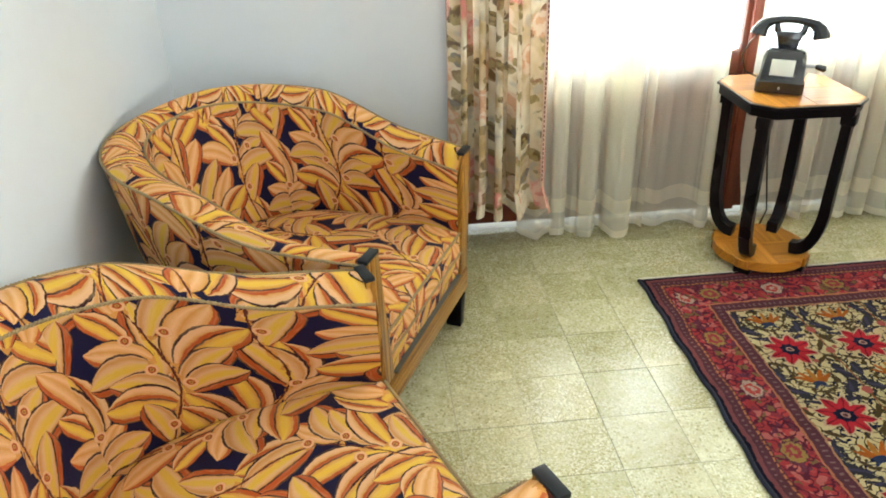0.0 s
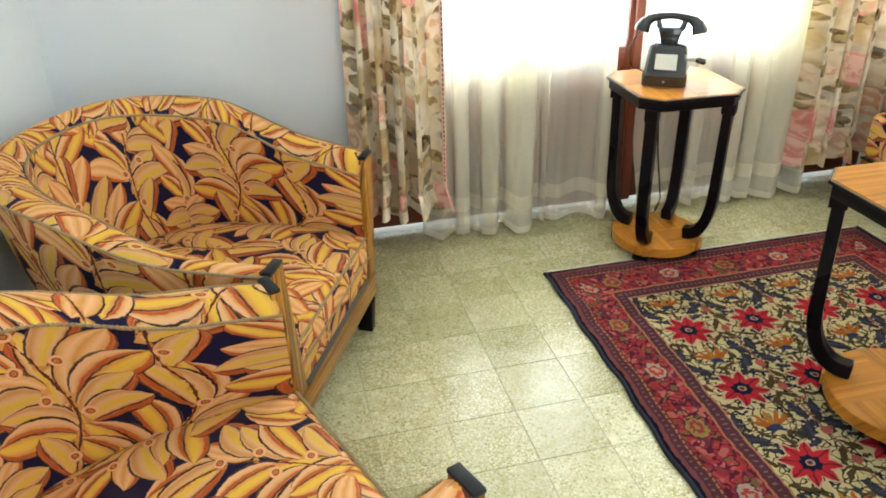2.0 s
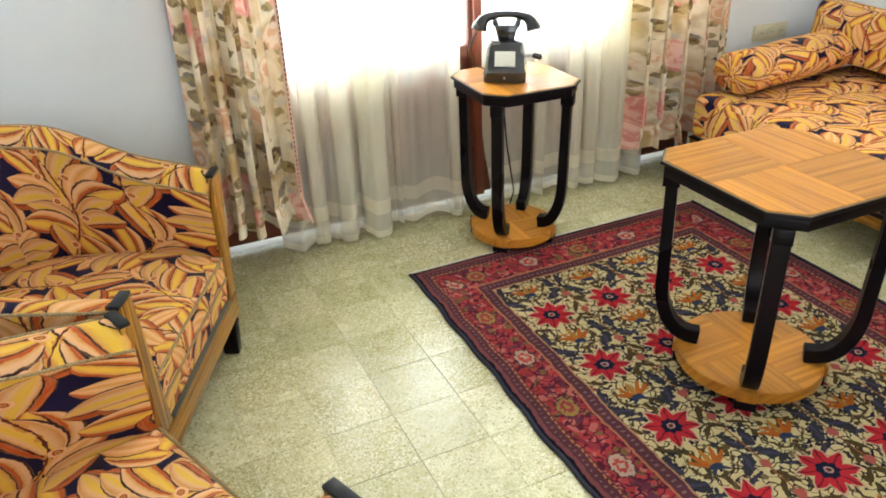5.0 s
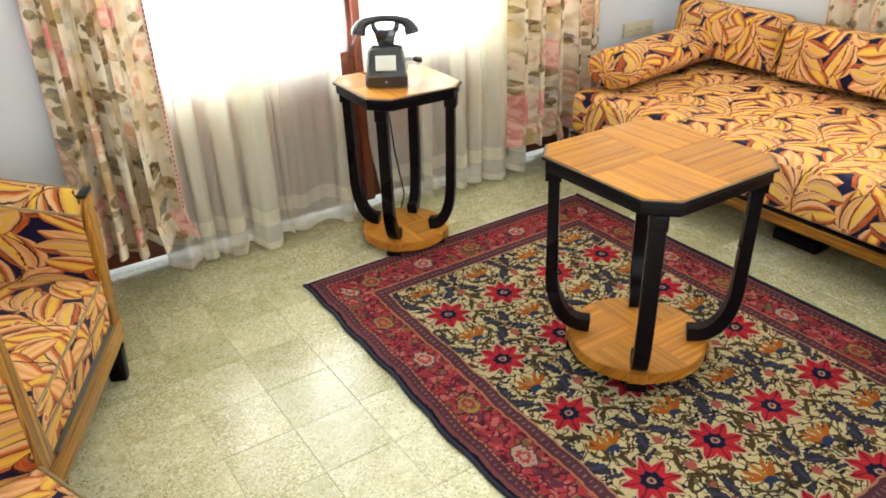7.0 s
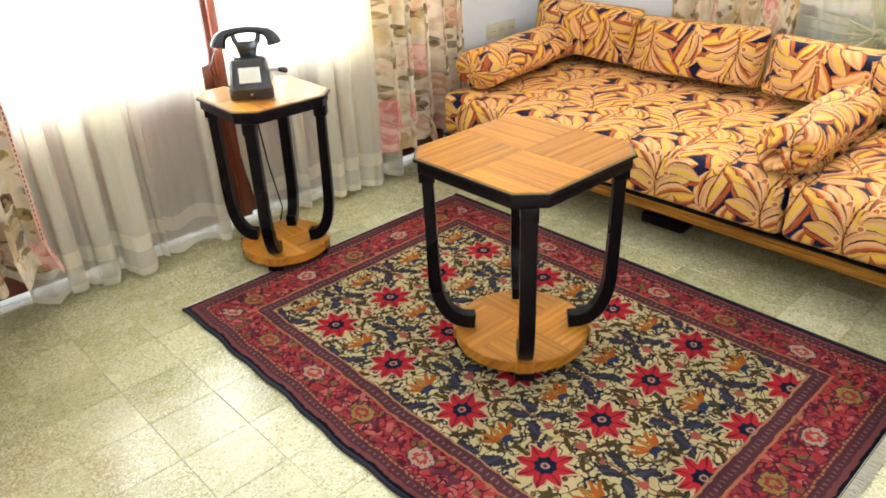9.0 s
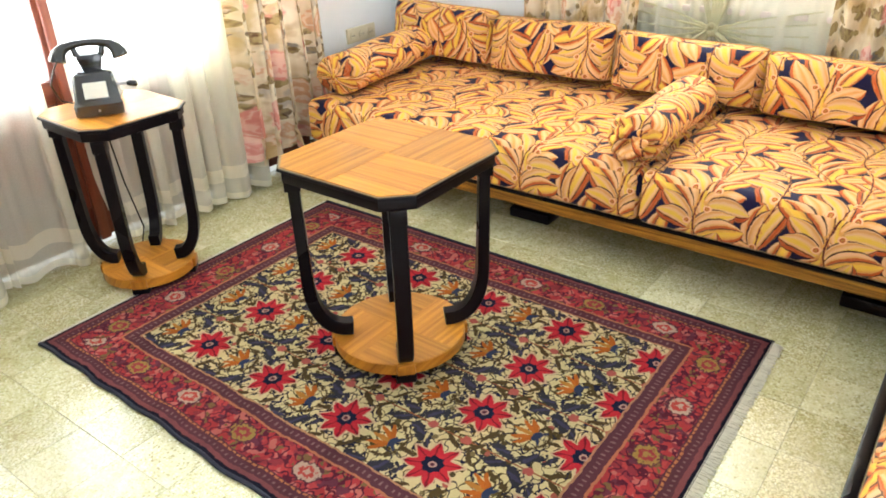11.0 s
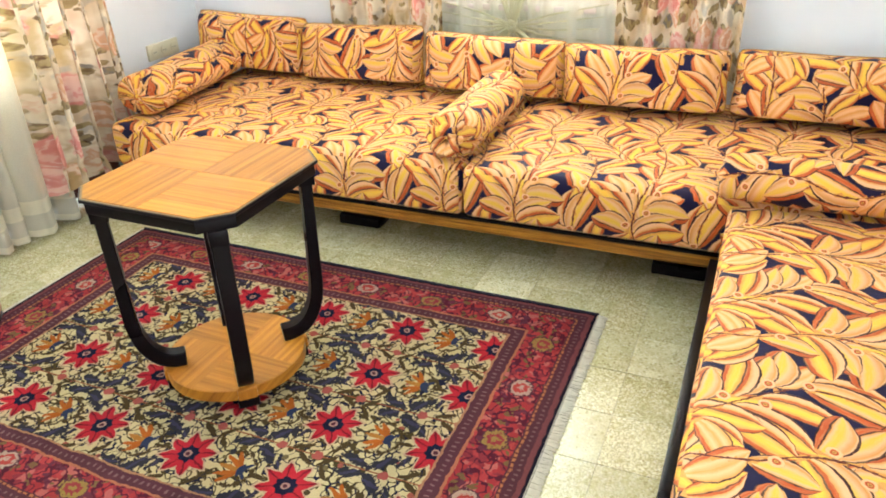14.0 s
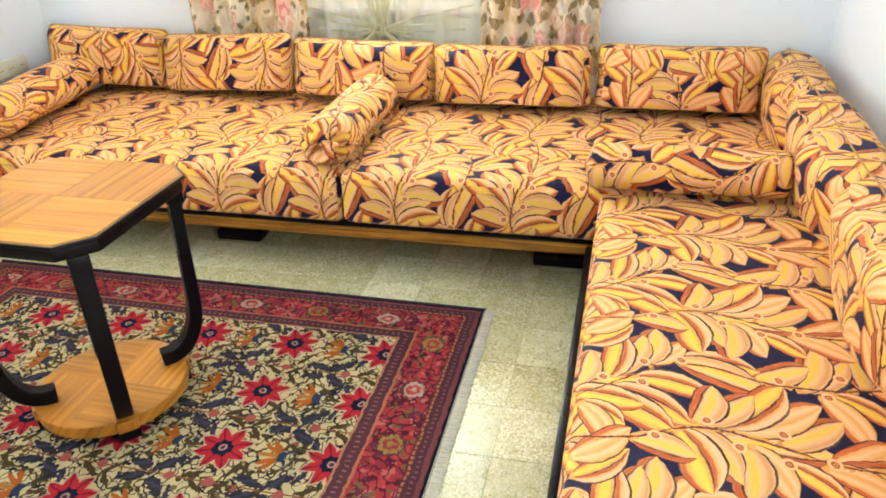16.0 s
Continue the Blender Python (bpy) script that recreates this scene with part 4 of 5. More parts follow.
part("rod", tube([(EAST - 0.06, 0.5, 2.12), (EAST - 0.06, -1.62, 2.12)], 0.013, 10), DOOR_WOOD, rod2)
for ry in (0.47, -1.59):
    part("bracket", new_box(EAST - 0.07, EAST, ry - 0.011, ry + 0.011, 2.109, 2.131, 0.003), DOOR_WOOD, rod2)


# ---- divans ----
def padded(x0, x1, y0, y1, z0, z1, bevel, puff=0.008, cuts=9):
    """An upholstered block with soft edges and a slightly full top."""
    bm = new_box(x0, x1, y0, y1, z0, z1, bevel, 4)
    bmesh.ops.subdivide_edges(bm, edges=[e for e in bm.edges if e.calc_length() > 0.15], cuts=cuts, use_grid_fill=True)
    cx, cy, hx, hy = (x0 + x1) / 2, (y0 + y1) / 2, (x1 - x0) / 2, (y1 - y0) / 2
    for v in bm.verts:
        a, b = (v.co.x - cx) / hx, (v.co.y - cy) / hy
        k = max(0.0, (1 - a * a)) ** 0.5 * max(0.0, (1 - b * b)) ** 0.5
        nz = noise.noise(v.co * 3.0)
        if v.co.z > (z0 + z1) / 2:
            v.co.z += puff * k + 0.004 * nz * k
        f = (v.co.z - z0) / (z1 - z0)
        bulge = 0.010 * math.sin(math.pi * min(1, max(0, f)))
        if abs(a) > 0.98:
            v.co.x += bulge * (1 if a > 0 else -1)
        if abs(b) > 0.98:
            v.co.y += bulge * 0.3 * (1 if b > 0 else -1)
    return bm


def east_uv(shift):
    """The print runs up the front, over the edge and on towards the wall."""
    def at(p, nrm):
        if abs(nrm.y) > 0.75:
            return (p.x, p.z)
        if nrm.z > 0.6:
            return (shift - p.y, 0.387 + p.x - 2.185)
        return (shift - p.y, 0.387 - (0.425 - p.z))
    return at


def south_uv(p, nrm):
    if abs(nrm.x) > 0.75:
        return (-p.y, p.z)
    if nrm.z > 0.6:
        return (1.15 - p.x, -p.y - 1.60)
    return (1.15 - p.x, 0.01 - (0.43 - p.z))


def cord(points, r, closed=False, pitch=0.016):
    """Two strands twisted round one another along points."""
    pts = [Vector(p) for p in points] + ([Vector(points[0])] if closed else [])
    fine = []
    for p, q in zip(pts, pts[1:]):
        k = max(1, int((q - p).length / 0.0045))
        fine += [p.lerp(q, i / k) for i in range(k)]
    fine.append(pts[-1])
    bm = bmesh.new()
    for half in (0.0, math.pi):
        strand, run = [], 0.0
        for i, p in enumerate(fine):
            d = (fine[min(i + 1, len(fine) - 1)] - fine[max(i - 1, 0)]).normalized()
            if i:
                run += (p - fine[i - 1]).length
            side = d.cross(Vector((0, 0, 1)))
            side = side.normalized() if side.length > 0.1 else d.orthogonal().normalized()
            up = side.cross(d)
            t = 2 * math.pi * run / pitch + half
            strand.append(p + (side * math.cos(t) + up * math.sin(t)) * r * 0.55)
        tube(strand, r * 0.62, 5, bm=bm)
    return bm


def edge_cord(points, parent, r=0.0040, closed=False):
    return part("piping", cord(points, r, closed), PIPING, parent, "thin twisted cord piping")


RAIL0, RAIL1, SEAT = 0.178, 0.232, 0.425
east = thing("divan", "long low divan frame of striped oiled wood along the wall", "divan")
part("front_rail", wood_uv(new_box(2.195, 2.225, -1.596, 0.875, RAIL0, RAIL1 - 0.008, 0.004), 1), FRAME_WOOD, east)
part("rail_edge", new_box(2.188, 2.228, -1.596, 0.875, RAIL1 - 0.008, RAIL1, 0.002), BLACK, east, "thin black edge strip")
part("base_board", wood_uv(new_box(2.226, EAST - 0.02, -2.40, 0.875, RAIL0 + 0.01, RAIL1, 0.003), 1), FRAME_WOOD, east)


def divan_foot(parent, x0, x1, y0, y1):
    bm = new_box(x0, x1, y0, y1, 0.0, 0.045, 0.008)
    box(bm, x0 + 0.012, x1 - 0.012, y0 + 0.012, y1 - 0.012, 0.045, 0.085, 0.008)
    box(bm, x0 + 0.024, x1 - 0.024, y0 + 0.024, y1 - 0.024, 0.085, RAIL0 + 0.008)
    part("foot", bm, BLACK, parent, "stepped black lacquered foot")


for y0 in (-0.26, -1.56, 0.66):
    divan_foot(east, 2.415, 2.52, y0, y0 + 0.19)
    divan_foot(east, 3.02, 3.12, y0, y0 + 0.19)
for y0, y1, shift in ((-0.722, 0.865, -0.61), (-2.40, -0.728, -0.875)):
    m = thing("mattress", "thick divan mattress covered in banana-print fabric", "mattress", group="divan mattresses")
    part("cover", box_uv(padded(2.185, EAST - 0.015, y0, y1, RAIL1, SEAT, 0.028), east_uv(shift)), FABRIC, m)
    pts = [(2.190, y0 + 0.02, RAIL1 + 0.014), (2.190, y1 - 0.02, RAIL1 + 0.014)]
    edge_cord(pts, m)

south = thing("divan", "low divan frame with black lacquered edge beside the long one", "divan")
SX0 = 0.50
part("front_rail", wood_uv(new_box(SX0, 2.178, -1.600, -1.572, RAIL0, RAIL1 - 0.008, 0.004), 0), BLACK, south, "black lacquered front rail")
part("end_board", wood_uv(new_box(SX0 - 0.03, SX0, -2.40, -1.572, RAIL0, RAIL1, 0.004), 1), FRAME_WOOD, south)
part("base_board", wood_uv(new_box(SX0, 2.178, -2.40, -1.602, RAIL0 + 0.01, RAIL1, 0.003), 0), FRAME_WOOD, south)
for x0 in (0.7, 1.9):
    divan_foot(south, x0, x0 + 0.19, -1.80, -1.70)
    divan_foot(south, x0, x0 + 0.19, -2.33, -2.23)
m = thing("mattress", "thick divan mattress covered in banana-print fabric", "mattress", group="divan mattresses")
part("cover", box_uv(padded(SX0 - 0.01, 2.172, -2.40, -1.606, RAIL1, SEAT, 0.028), south_uv), FABRIC, m)
edge_cord([(SX0, -1.606, RAIL1 + 0.014), (2.165, -1.606, RAIL1 + 0.014)], m)


def pillow(w, h, t, seed=0):
    """A stuffed cushion, its face in the xz plane, foot at z=0, back at y=0."""
    rng = random.Random(seed)
    k = [rng.uniform(-1, 1) for _ in range(6)]

    def side(sgn):
        def fn(a, b):
            u, v = 2 * a - 1, 2 * b - 1
            full = max(0.0, (1 - abs(u) ** 4) * (1 - abs(v) ** (4 if v > 0 else 12))) ** 0.5
            pull = 1 - 0.06 * (1 - abs(u)) ** 0.8 * abs(v) ** 6
            nip = 1 - 0.05 * abs(u) ** 8 * abs(v) ** 8
            x = u * w / 2 * (1 - 0.03 * (1 - abs(v)) * abs(u) ** 6) * nip
            z = h / 2 + v * h / 2 * pull * nip + 0.006 * k[0] * u
            y = sgn * t / 2 * full * (1 + 0.08 * math.sin(3 * u + k[1] * 3) * math.cos(2 * v + k[2]))
            return (x, y - t / 2, z)
        return fn
    bm = sheet(side(-1), 22, 16, uv=lambda a, b: (a * w, b * h))
    back = sheet(lambda a, b: side(1)(1 - a, b), 22, 16, bm=bm, uv=lambda a, b: (w + a * w, b * h))
    bmesh.ops.remove_doubles(back, verts=back.verts, dist=0.0008)
    su, sv = seed * 0.137, seed * 0.211
    way = -1.0 if seed in (1, 2, 3) else 1.0
    box_uv(back, lambda p, nrm: (way * p.x + su, way * p.z + sv) if abs(nrm.y) > 0.45 else ((way * p.x + su, way * (p.z + p.y) + sv) if abs(nrm.z) > abs(nrm.x) else (way * (p.x + p.y) + su, way * p.z + sv)))
    rim = [side(-1)(i / 20, 0) for i in range(20)] + [side(-1)(1, i / 16) for i in range(16)] + [side(-1)(1 - i / 20, 1) for i in range(20)] + [side(-1)(0, 1 - i / 16) for i in range(16)]
    return back, rim


def cushion(label, w, h, t, m, seed, group):
    ob = thing("back_cushion", label, "cushion", m, group)
    bm, rim = pillow(w, h, t, seed)
    part("cover", bm, FABRIC, ob)
    part("piping", tube(rim, 0.0028, 6, True), PIPING2, ob, "self-coloured piping")
    return ob


E_EDGES = (1.05, 0.415, -0.232, -0.876, -1.53, -2.165)
E_TOPS = (0.670, 0.656, 0.644, 0.642, 0.650)
E_BACKS = (3.140, 3.105, 3.080, 3.045, 3.052)
for i in range(5):
    y1, y0 = E_EDGES[i], E_EDGES[i + 1]
    w = y1 - y0 - 0.004
    cushion("upright back cushion in banana-print fabric leaning on the wall", w, 0.252 + E_TOPS[i] - 0.65, 0.205,
            pose(E_BACKS[i], (y0 + y1) / 2, SEAT + 0.004, -9, (1.2, -0.8, 1.0, -1.4, 0.9)[i], -90 + (1.5, -1, 2, -1.5, 1)[i]), i + 1, "cushions along the long wall")
S_EDGES = (3.16, 2.52, 1.86, 1.20, 0.54)
for i in range(4):
    x1, x0 = S_EDGES[i], S_EDGES[i + 1]
    cushion("upright back cushion in banana-print fabric leaning on the wall", x1 - x0 + 0.03, 0.252, 0.22,
            pose((x0 + x1) / 2, -2.385, SEAT + 0.004, 7, 4 if i % 2 else -2, 180 + (3 if i % 2 else -3)), 20 + i, "cushions along the short wall")


def bolster(label, r, length, m, seed, gathered=False, squash=1.0):
    ob = thing("bolster", label, "bolster", m, "bolsters")
    rng = random.Random(seed)
    ph = rng.uniform(0, 6)
    n = 40

    def fn(a, b):
        th = a * 2 * math.pi
        s = (b - 0.5) * 2
        ease = (1 - max(0.0, (abs(s) - 0.90) / 0.10) ** 2.2 * 0.85) if abs(s) > 0.9 else 1.0
        rr = r * ease * (1 + 0.025 * math.sin(2 * th + ph) + 0.02 * math.sin(s * 5 + ph))
        sq = 0.93 if math.sin(th) < -0.3 else 1.0
        if abs(s) > 0.93:
            rr *= 1 + 0.06 * math.sin(th * 12)
        return (rr * math.cos(th), s * length / 2, (r + rr * math.sin(th) * sq) * squash)
    bm = sheet(lambda a, b: fn(1 - a, b), n, 36, uv=lambda a, b: (a * 2 * math.pi * r, b * length), close_u=True)
    part("cover", bm, FABRIC, ob)
    for sgn in (-1, 1):
        lay_r = r * 0.30
        disc = sheet(lambda a, b: (lay_r * b * math.cos(-sgn * a * 6.2832), sgn * (length / 2 - 0.006 + 0.006 * (1 - b)), r * squash + lay_r * b * math.sin(-sgn * a * 6.2832)), 20, 3, uv=lambda a, b: (a * 0.1, b * 0.05), close_u=True)
        part("end_cap", disc, FABRIC, ob)
        if gathered and sgn < 0:
            bm = bmesh.new()
            for k in range(9):
                th = k * 0.698 + 0.2
                c = Vector((math.cos(th), 0, math.sin(th)))
                pts = [Vector((0, -length / 2 + 0.004, r * squash)) + c * (0.008 + 0.055 * q) + Vector((0, -0.030 * math.sin(q * 2.6), 0)) for q in [j / 5 for j in range(6)]]
                tube(pts, [0.006, 0.014, 0.020, 0.021, 0.016, 0.008], 8, bm=bm)
            box_uv(bm, lambda p, nrm: (p.x * 1.0 + 0.05, p.z))
            part("rosette", bm, FABRIC, ob, "gathered fabric rosette on the bolster end")["kind"] = "stuff"
    return ob


bolster("round bolster in banana-print fabric lying against the wall", 0.122, 0.72, pose(2.62, 0.800, SEAT + 0.004, 0, 0, -82), 1, squash=0.76)
bolster("round bolster in banana-print fabric with a gathered end", 0.098, 0.64, pose(2.525, -0.668, SEAT + 0.004, 0, 0, -89), 2, True, 0.86)
bolster("round bolster in banana-print fabric across the divan end", 0.078, 0.60, pose(2.185, -1.858, SEAT + 0.004, 0, 0, 0), 3, squash=0.95)


# ---- armchairs ----
def armchair(label, m):
    ch = thing("armchair", label, "armchair", m, "tub armchairs")

    def plan(t, a, b):
        """A point of the barrel-shaped wrap, from one front post (t=0) round the back to the other (t=1)."""
        c, s = math.cos(t * math.pi), abs(math.sin(t * math.pi))
        deep = s ** 0.82
        return (a * math.copysign(abs(c) ** 0.82, c) * (1 + 0.698 * deep) * (1 + 0.085 * (1 - s) ** 3), -b * deep)

    def high(t):
        s = abs(math.sin(t * math.pi))
        return 0.597 + 0.068 * smoothstep(0.172, 0.592, s) + 0.107 * s ** 0.82

    def rim(t, q):
        """Across the padded top: q=0 outside, 1 inside."""
        s = abs(math.sin(t * math.pi))
        o, i = plan(t, 0.352, 0.818), plan(t, 0.268, 0.722 + 0.026 * s ** 4)
        arch = math.sin(math.pi * q) ** 0.8
        return (o[0] + (i[0] - o[0]) * q, o[1] + (i[1] - o[1]) * q, high(t) - 0.020 - (0.038 - 0.022 * s ** 4) * q + 0.026 * arch)

    def outer(a, b):
        x, y, z = rim(a, 0.0)
        k = 0.80 + 0.20 * b ** 0.7
        return (x * (0.9 + 0.1 * b ** 0.7), y * k, 0.135 + (z - 0.135) * b)

    def inner(a, b):
        x, y, z = rim(a, 1.0)
        k = 0.93 + 0.07 * b
        puff = 0.012 * math.sin(math.pi * b)
        return (x * (1 - puff), y * k * (1 - puff), 0.26 + (z - 0.26) * b)

    N = 72
    part("outer_shell", sheet(outer, N, 10, uv=lambda a, b: (a * 2.3, b * 0.55)), FABRIC, ch)
    # inside: back and two side panels, sewn together with the print running up each
    for nm, a0, a1, du, dv in (("side_panel", 0.0, 0.30, 0.13, 0.05), ("backrest", 0.30, 0.70, 0.0, 0.22), ("side_panel", 0.70, 1.0, 0.21, 0.34)):
        part(nm, sheet(lambda a, b, p=a0, q=a1: inner(1 - (p + (q - p) * a), b), 28, 10, uv=lambda a, b, p=a0, q=a1, x=du, y=dv: ((p + (q - p) * a) * 1.75 + x, b * 0.42 + y)), FABRIC, ch)
    part("top_roll", sheet(rim, N, 8, uv=lambda a, b: (a * 2.3 + 0.1, b * 0.11 + 0.62)), FABRIC, ch)
    for q in (1.0, 0.0):
        edge_cord([Vector(rim(i / N, q)) + Vector((0, 0, 0.003)) for i in range(N + 1)], ch)
    # seat: fills the wrap, boxed front between the posts
    back = [plan(i / 30, 0.270, 0.690) for i in range(31)]
    outline = [(0.292, 0.004), (0.298, -0.03)] + [(x, y) for x, y in back if y < -0.06] + [(-0.298, -0.03), (-0.292, 0.004)]
    outline = outline[::-1] if sum(p[0] * q[1] - q[0] * p[1] for p, q in zip(outline, outline[1:] + outline[:1])) < 0 else outline
    bm = bmesh.new()
    lay = bm.loops.layers.uv.verify()
    rings = []
    for z, inset in ((0.205, 0.0), (0.265, -0.004), (0.328, -0.002), (0.340, 0.006), (0.347, 0.018), (0.356, 0.10), (0.361, 0.22)):
        k = 1 - inset / 0.33
        rings.append([bm.verts.new((x * k, -0.33 + (y + 0.33) * k, z)) for x, y in outline])
    n = len(outline)
    for r0, r1 in zip(rings, rings[1:]):
        for i in range(n):
            bm.faces.new((r0[i], r0[(i + 1) % n], r1[(i + 1) % n], r1[i]))
    bm.faces.new(rings[-1])
    seat = part("seat", box_uv(bm, lambda p, nrm: (p.x, -p.y) if nrm.z > 0.5 else (p.x, -(0.35 - p.z) - 0.02)), FABRIC, ch)
    for zc, sh in ((0.338, 0.0), (0.272, 0.004)):
        edge_cord([(-0.288, 0.006 + sh, zc), (0.288, 0.006 + sh, zc)], seat)
    # wood front: two flat posts that splay upwards, and a rail
    for sgn in (-1, 1):
        bm = new_box(-0.033, 0.033, -0.009, 0.013, 0.1975, 0.582, 0.003)
        for v in bm.verts:
            v.co.x += sgn * (0.296 + 0.053 * (v.co.z - 0.118) / 0.464)
        p = part("front_post", wood_uv(bm, 2), FRAME_WOOD, ch, "striped oiled wood post")
        bm = new_box(-0.0335, 0.0335, -0.0100, 0.0140, 0.5825, 0.593, 0.002)
        for v in bm.verts:
            v.co.x += sgn * 0.349
        part("post_cap", bm, CAP, p, "dark grey worn post cap")
    part("front_rail", wood_uv(new_box(-0.336, 0.336, -0.019, 0.015, 0.118, 0.1965, 0.004), 0), FRAME_WOOD, ch, "striped oiled wood rail")
    part("rail_edge", new_box(-0.262, 0.262, -0.017, 0.017, 0.197, 0.204, 0.002), EDGE, ch, "thin dark grey edge strip")
    base = [plan(i / 30, 0.290, 0.640) for i in range(31)]
    base = base[::-1] if sum(p[0] * q[1] - q[0] * p[1] for p, q in zip(base, base[1:] + base[:1])) < 0 else base
    part("base_frame", wood_uv(prism([(x, y - 0.021) for x, y in base], 0.116, 0.20), 0), FRAME_WOOD, ch)
    for lx, ly in ((0.285, -0.014), (-0.285, -0.014), (0.22, -0.52), (-0.22, -0.52)):
        bm = new_box(lx - 0.022, lx + 0.022, ly - 0.03, ly + 0.03, 0.0, 0.1145, 0.003)
        for v in bm.verts:
            if v.co.z < 0.02:
                v.co.x = lx + (v.co.x - lx) * 0.8
                v.co.y = ly + (v.co.y - ly) * 0.8
        part("leg", bm, BLACK, ch, "short black lacquered leg")
    return ch


EDGE = plain("worn_grey_edge", (0.085, 0.080, 0.065), 0.5, vary=0.3, scale=60)
CAP = plain("worn_dark_grey_paint", (0.024, 0.025, 0.026), 0.45, vary=0.4, scale=60, spec=0.2)
armchair("tub armchair in orange banana-print fabric in the room corner", pose(-0.052, 0.260, 0, 0, 0, -115.6))
armchair("tub armchair in orange banana-print fabric beside its twin", pose(-0.084, -0.457, 0, 0, 0, -68.3))


# ---- tables ----
def octagon(h, c):
    return [(h, -h + c), (h, h - c), (h - c, h), (-h + c, h), (-h, h - c), (-h, -h + c), (-h + c, -h), (h - c, -h)]


def side_table(label, m, half, chamfer, top, disc_r, leg_w):
    t = thing("side_table", label, "table", m, "side tables")
    # top: black apron with four veneer panels set in
    part("apron", prism(octagon(half - 0.008, chamfer), top - 0.045, top - 0.012, 0.003), BLACK, t)
    part("top_edge", prism(octagon(half, chamfer), top - 0.0125, top - 0.0035, 0.002), BLACK, t)
    part("inlay_line", prism(octagon(half - 0.004, chamfer - 0.002), top - 0.0035, top - 0.0022), INLAY, t, "thin pale inlay line")
    h = half - 0.009
    c = chamfer - 0.003
    for k in range(4):
        quad = [(0.0006, 0.0006), (h, 0.0006), (h, h - c), (h - c, h), (0.0006, h)]
        rot = Matrix.Rotation(k * math.pi / 2, 2)
        pts = [tuple(rot @ Vector(p)) for p in quad]
        bm = prism(pts, top - 0.0022, top)
        along = k % 2
        part("veneer_panel", box_uv(bm, lambda p, nrm, al=along, kk=k: (p.x + kk, p.y) if al else (p.y + kk, p.x)), VENEER, t)
    # round foot shelf
    circ = [(disc_r * math.cos(a), disc_r * math.sin(a)) for a in [2 * math.pi * i / 64 for i in range(64)]]
    shelf = part("shelf", wood_uv(prism(circ, 0.030, 0.064, 0.003), 0), VENEER, t)
    for k in range(4):
        arc = [(0.0005, 0.0005)] + [((disc_r - 0.003) * math.cos(a) + 0.0, (disc_r - 0.003) * math.sin(a)) for a in [math.pi / 2 * i / 16 for i in range(17)]]
        rot = Matrix.Rotation(k * math.pi / 2, 2)
        bm = prism([tuple(rot @ Vector(p)) for p in arc], 0.064, 0.0655)
        part("veneer_panel", box_uv(bm, lambda p, nrm, al=k % 2, kk=k: (p.x + kk, p.y) if al else (p.y + kk, p.x)), VENEER, shelf)
    rc = (half - chamfer / 2) * math.sqrt(2)
    for k in range(4):
        turn = Matrix.Rotation(math.pi / 4 + k * math.pi / 2, 4, "Z")
        r_top, r_tip = rc - 0.022, disc_r - 0.062
        # leg profile in the radial plane: outer and inner edges
        path = []
        zt = top - 0.046
        for q in [i / 22 for i in range(23)]:
            if q < 0.55:
                u = q / 0.55
                z = zt - (zt - 0.26) * u
                r = r_top - 0.012 - 0.006 * u
            else:
                u = (q - 0.55) / 0.45
                ang = u * math.pi / 2
                z = 0.085 + (0.26 - 0.085) * (1 - math.sin(ang)) ** 1.0
                r = r_tip + (r_top - 0.018 - r_tip) * math.cos(ang) ** 0.75
            path.append(Vector((r, 0, z)))
        bm = bmesh.new()
        rings = []
        for i, p in enumerate(path):
            d = (path[min(i + 1, 22)] - path[max(i - 1, 0)]).normalized()
            nrm = Vector((-d.z, 0, d.x))
            thick = 0.0160 + 0.0065 * (i / 22) ** 2
            hw = leg_w / 2
            rings.append([bm.verts.new(p + nrm * thick * sx + Vector((0, hw * sy, 0))) for sx, sy in ((-1, -1), (1, -1), (1, 1), (-1, 1))])
        for a, b in zip(rings, rings[1:]):
            for s in range(4):
                bm.faces.new((a[s], a[(s + 1) % 4], b[(s + 1) % 4], b[s]))
        bm.faces.new(rings[0][::-1])
        bm.faces.new(rings[-1])
        bmesh.ops.recalc_face_normals(bm, faces=bm.faces)
        # stepped block under the apron
        box(bm, r_top - 0.034, r_top + 0.0115, -leg_w / 2 - 0.0015, leg_w / 2 + 0.0015, zt - 0.040, zt + 0.0005, 0.002)
        bmesh.ops.transform(bm, matrix=turn, verts=bm.verts)
        bmesh.ops.bevel(bm, geom=[e for e in bm.edges if e.is_manifold and e.calc_face_angle(0) > 1.2], offset=0.003, segments=1, affect="EDGES")
        part("leg", bm, BLACK, t, "curved black lacquered leg")
        bm = new_box(disc_r - 0.052, disc_r + 0.004, -0.030, 0.030, 0.0, 0.0295, 0.004)
        bmesh.ops.transform(bm, matrix=turn, verts=bm.verts)
        part("foot", bm, BLACK, t, "black block foot")
        bm = new_box(disc_r - 0.030, disc_r + 0.007, -0.027, 0.027, 0.0300, 0.0640, 0.003)
        bmesh.ops.transform(bm, matrix=turn, verts=bm.verts)
        part("edge_tab", wood_uv(bm, 2), VENEER, t, "squared veneer tab over the foot")
    return t


INLAY = plain("pale_inlay", (0.22, 0.15, 0.08), 0.5, spec=0.3)
RUG_TOP = 0.012
side_table("octagonal two-tier table with honey veneer and curved black legs", pose(1.410, -0.296, RUG_TOP, 0, 0, -0.5), 0.250, 0.068, 0.643, 0.205, 0.044)
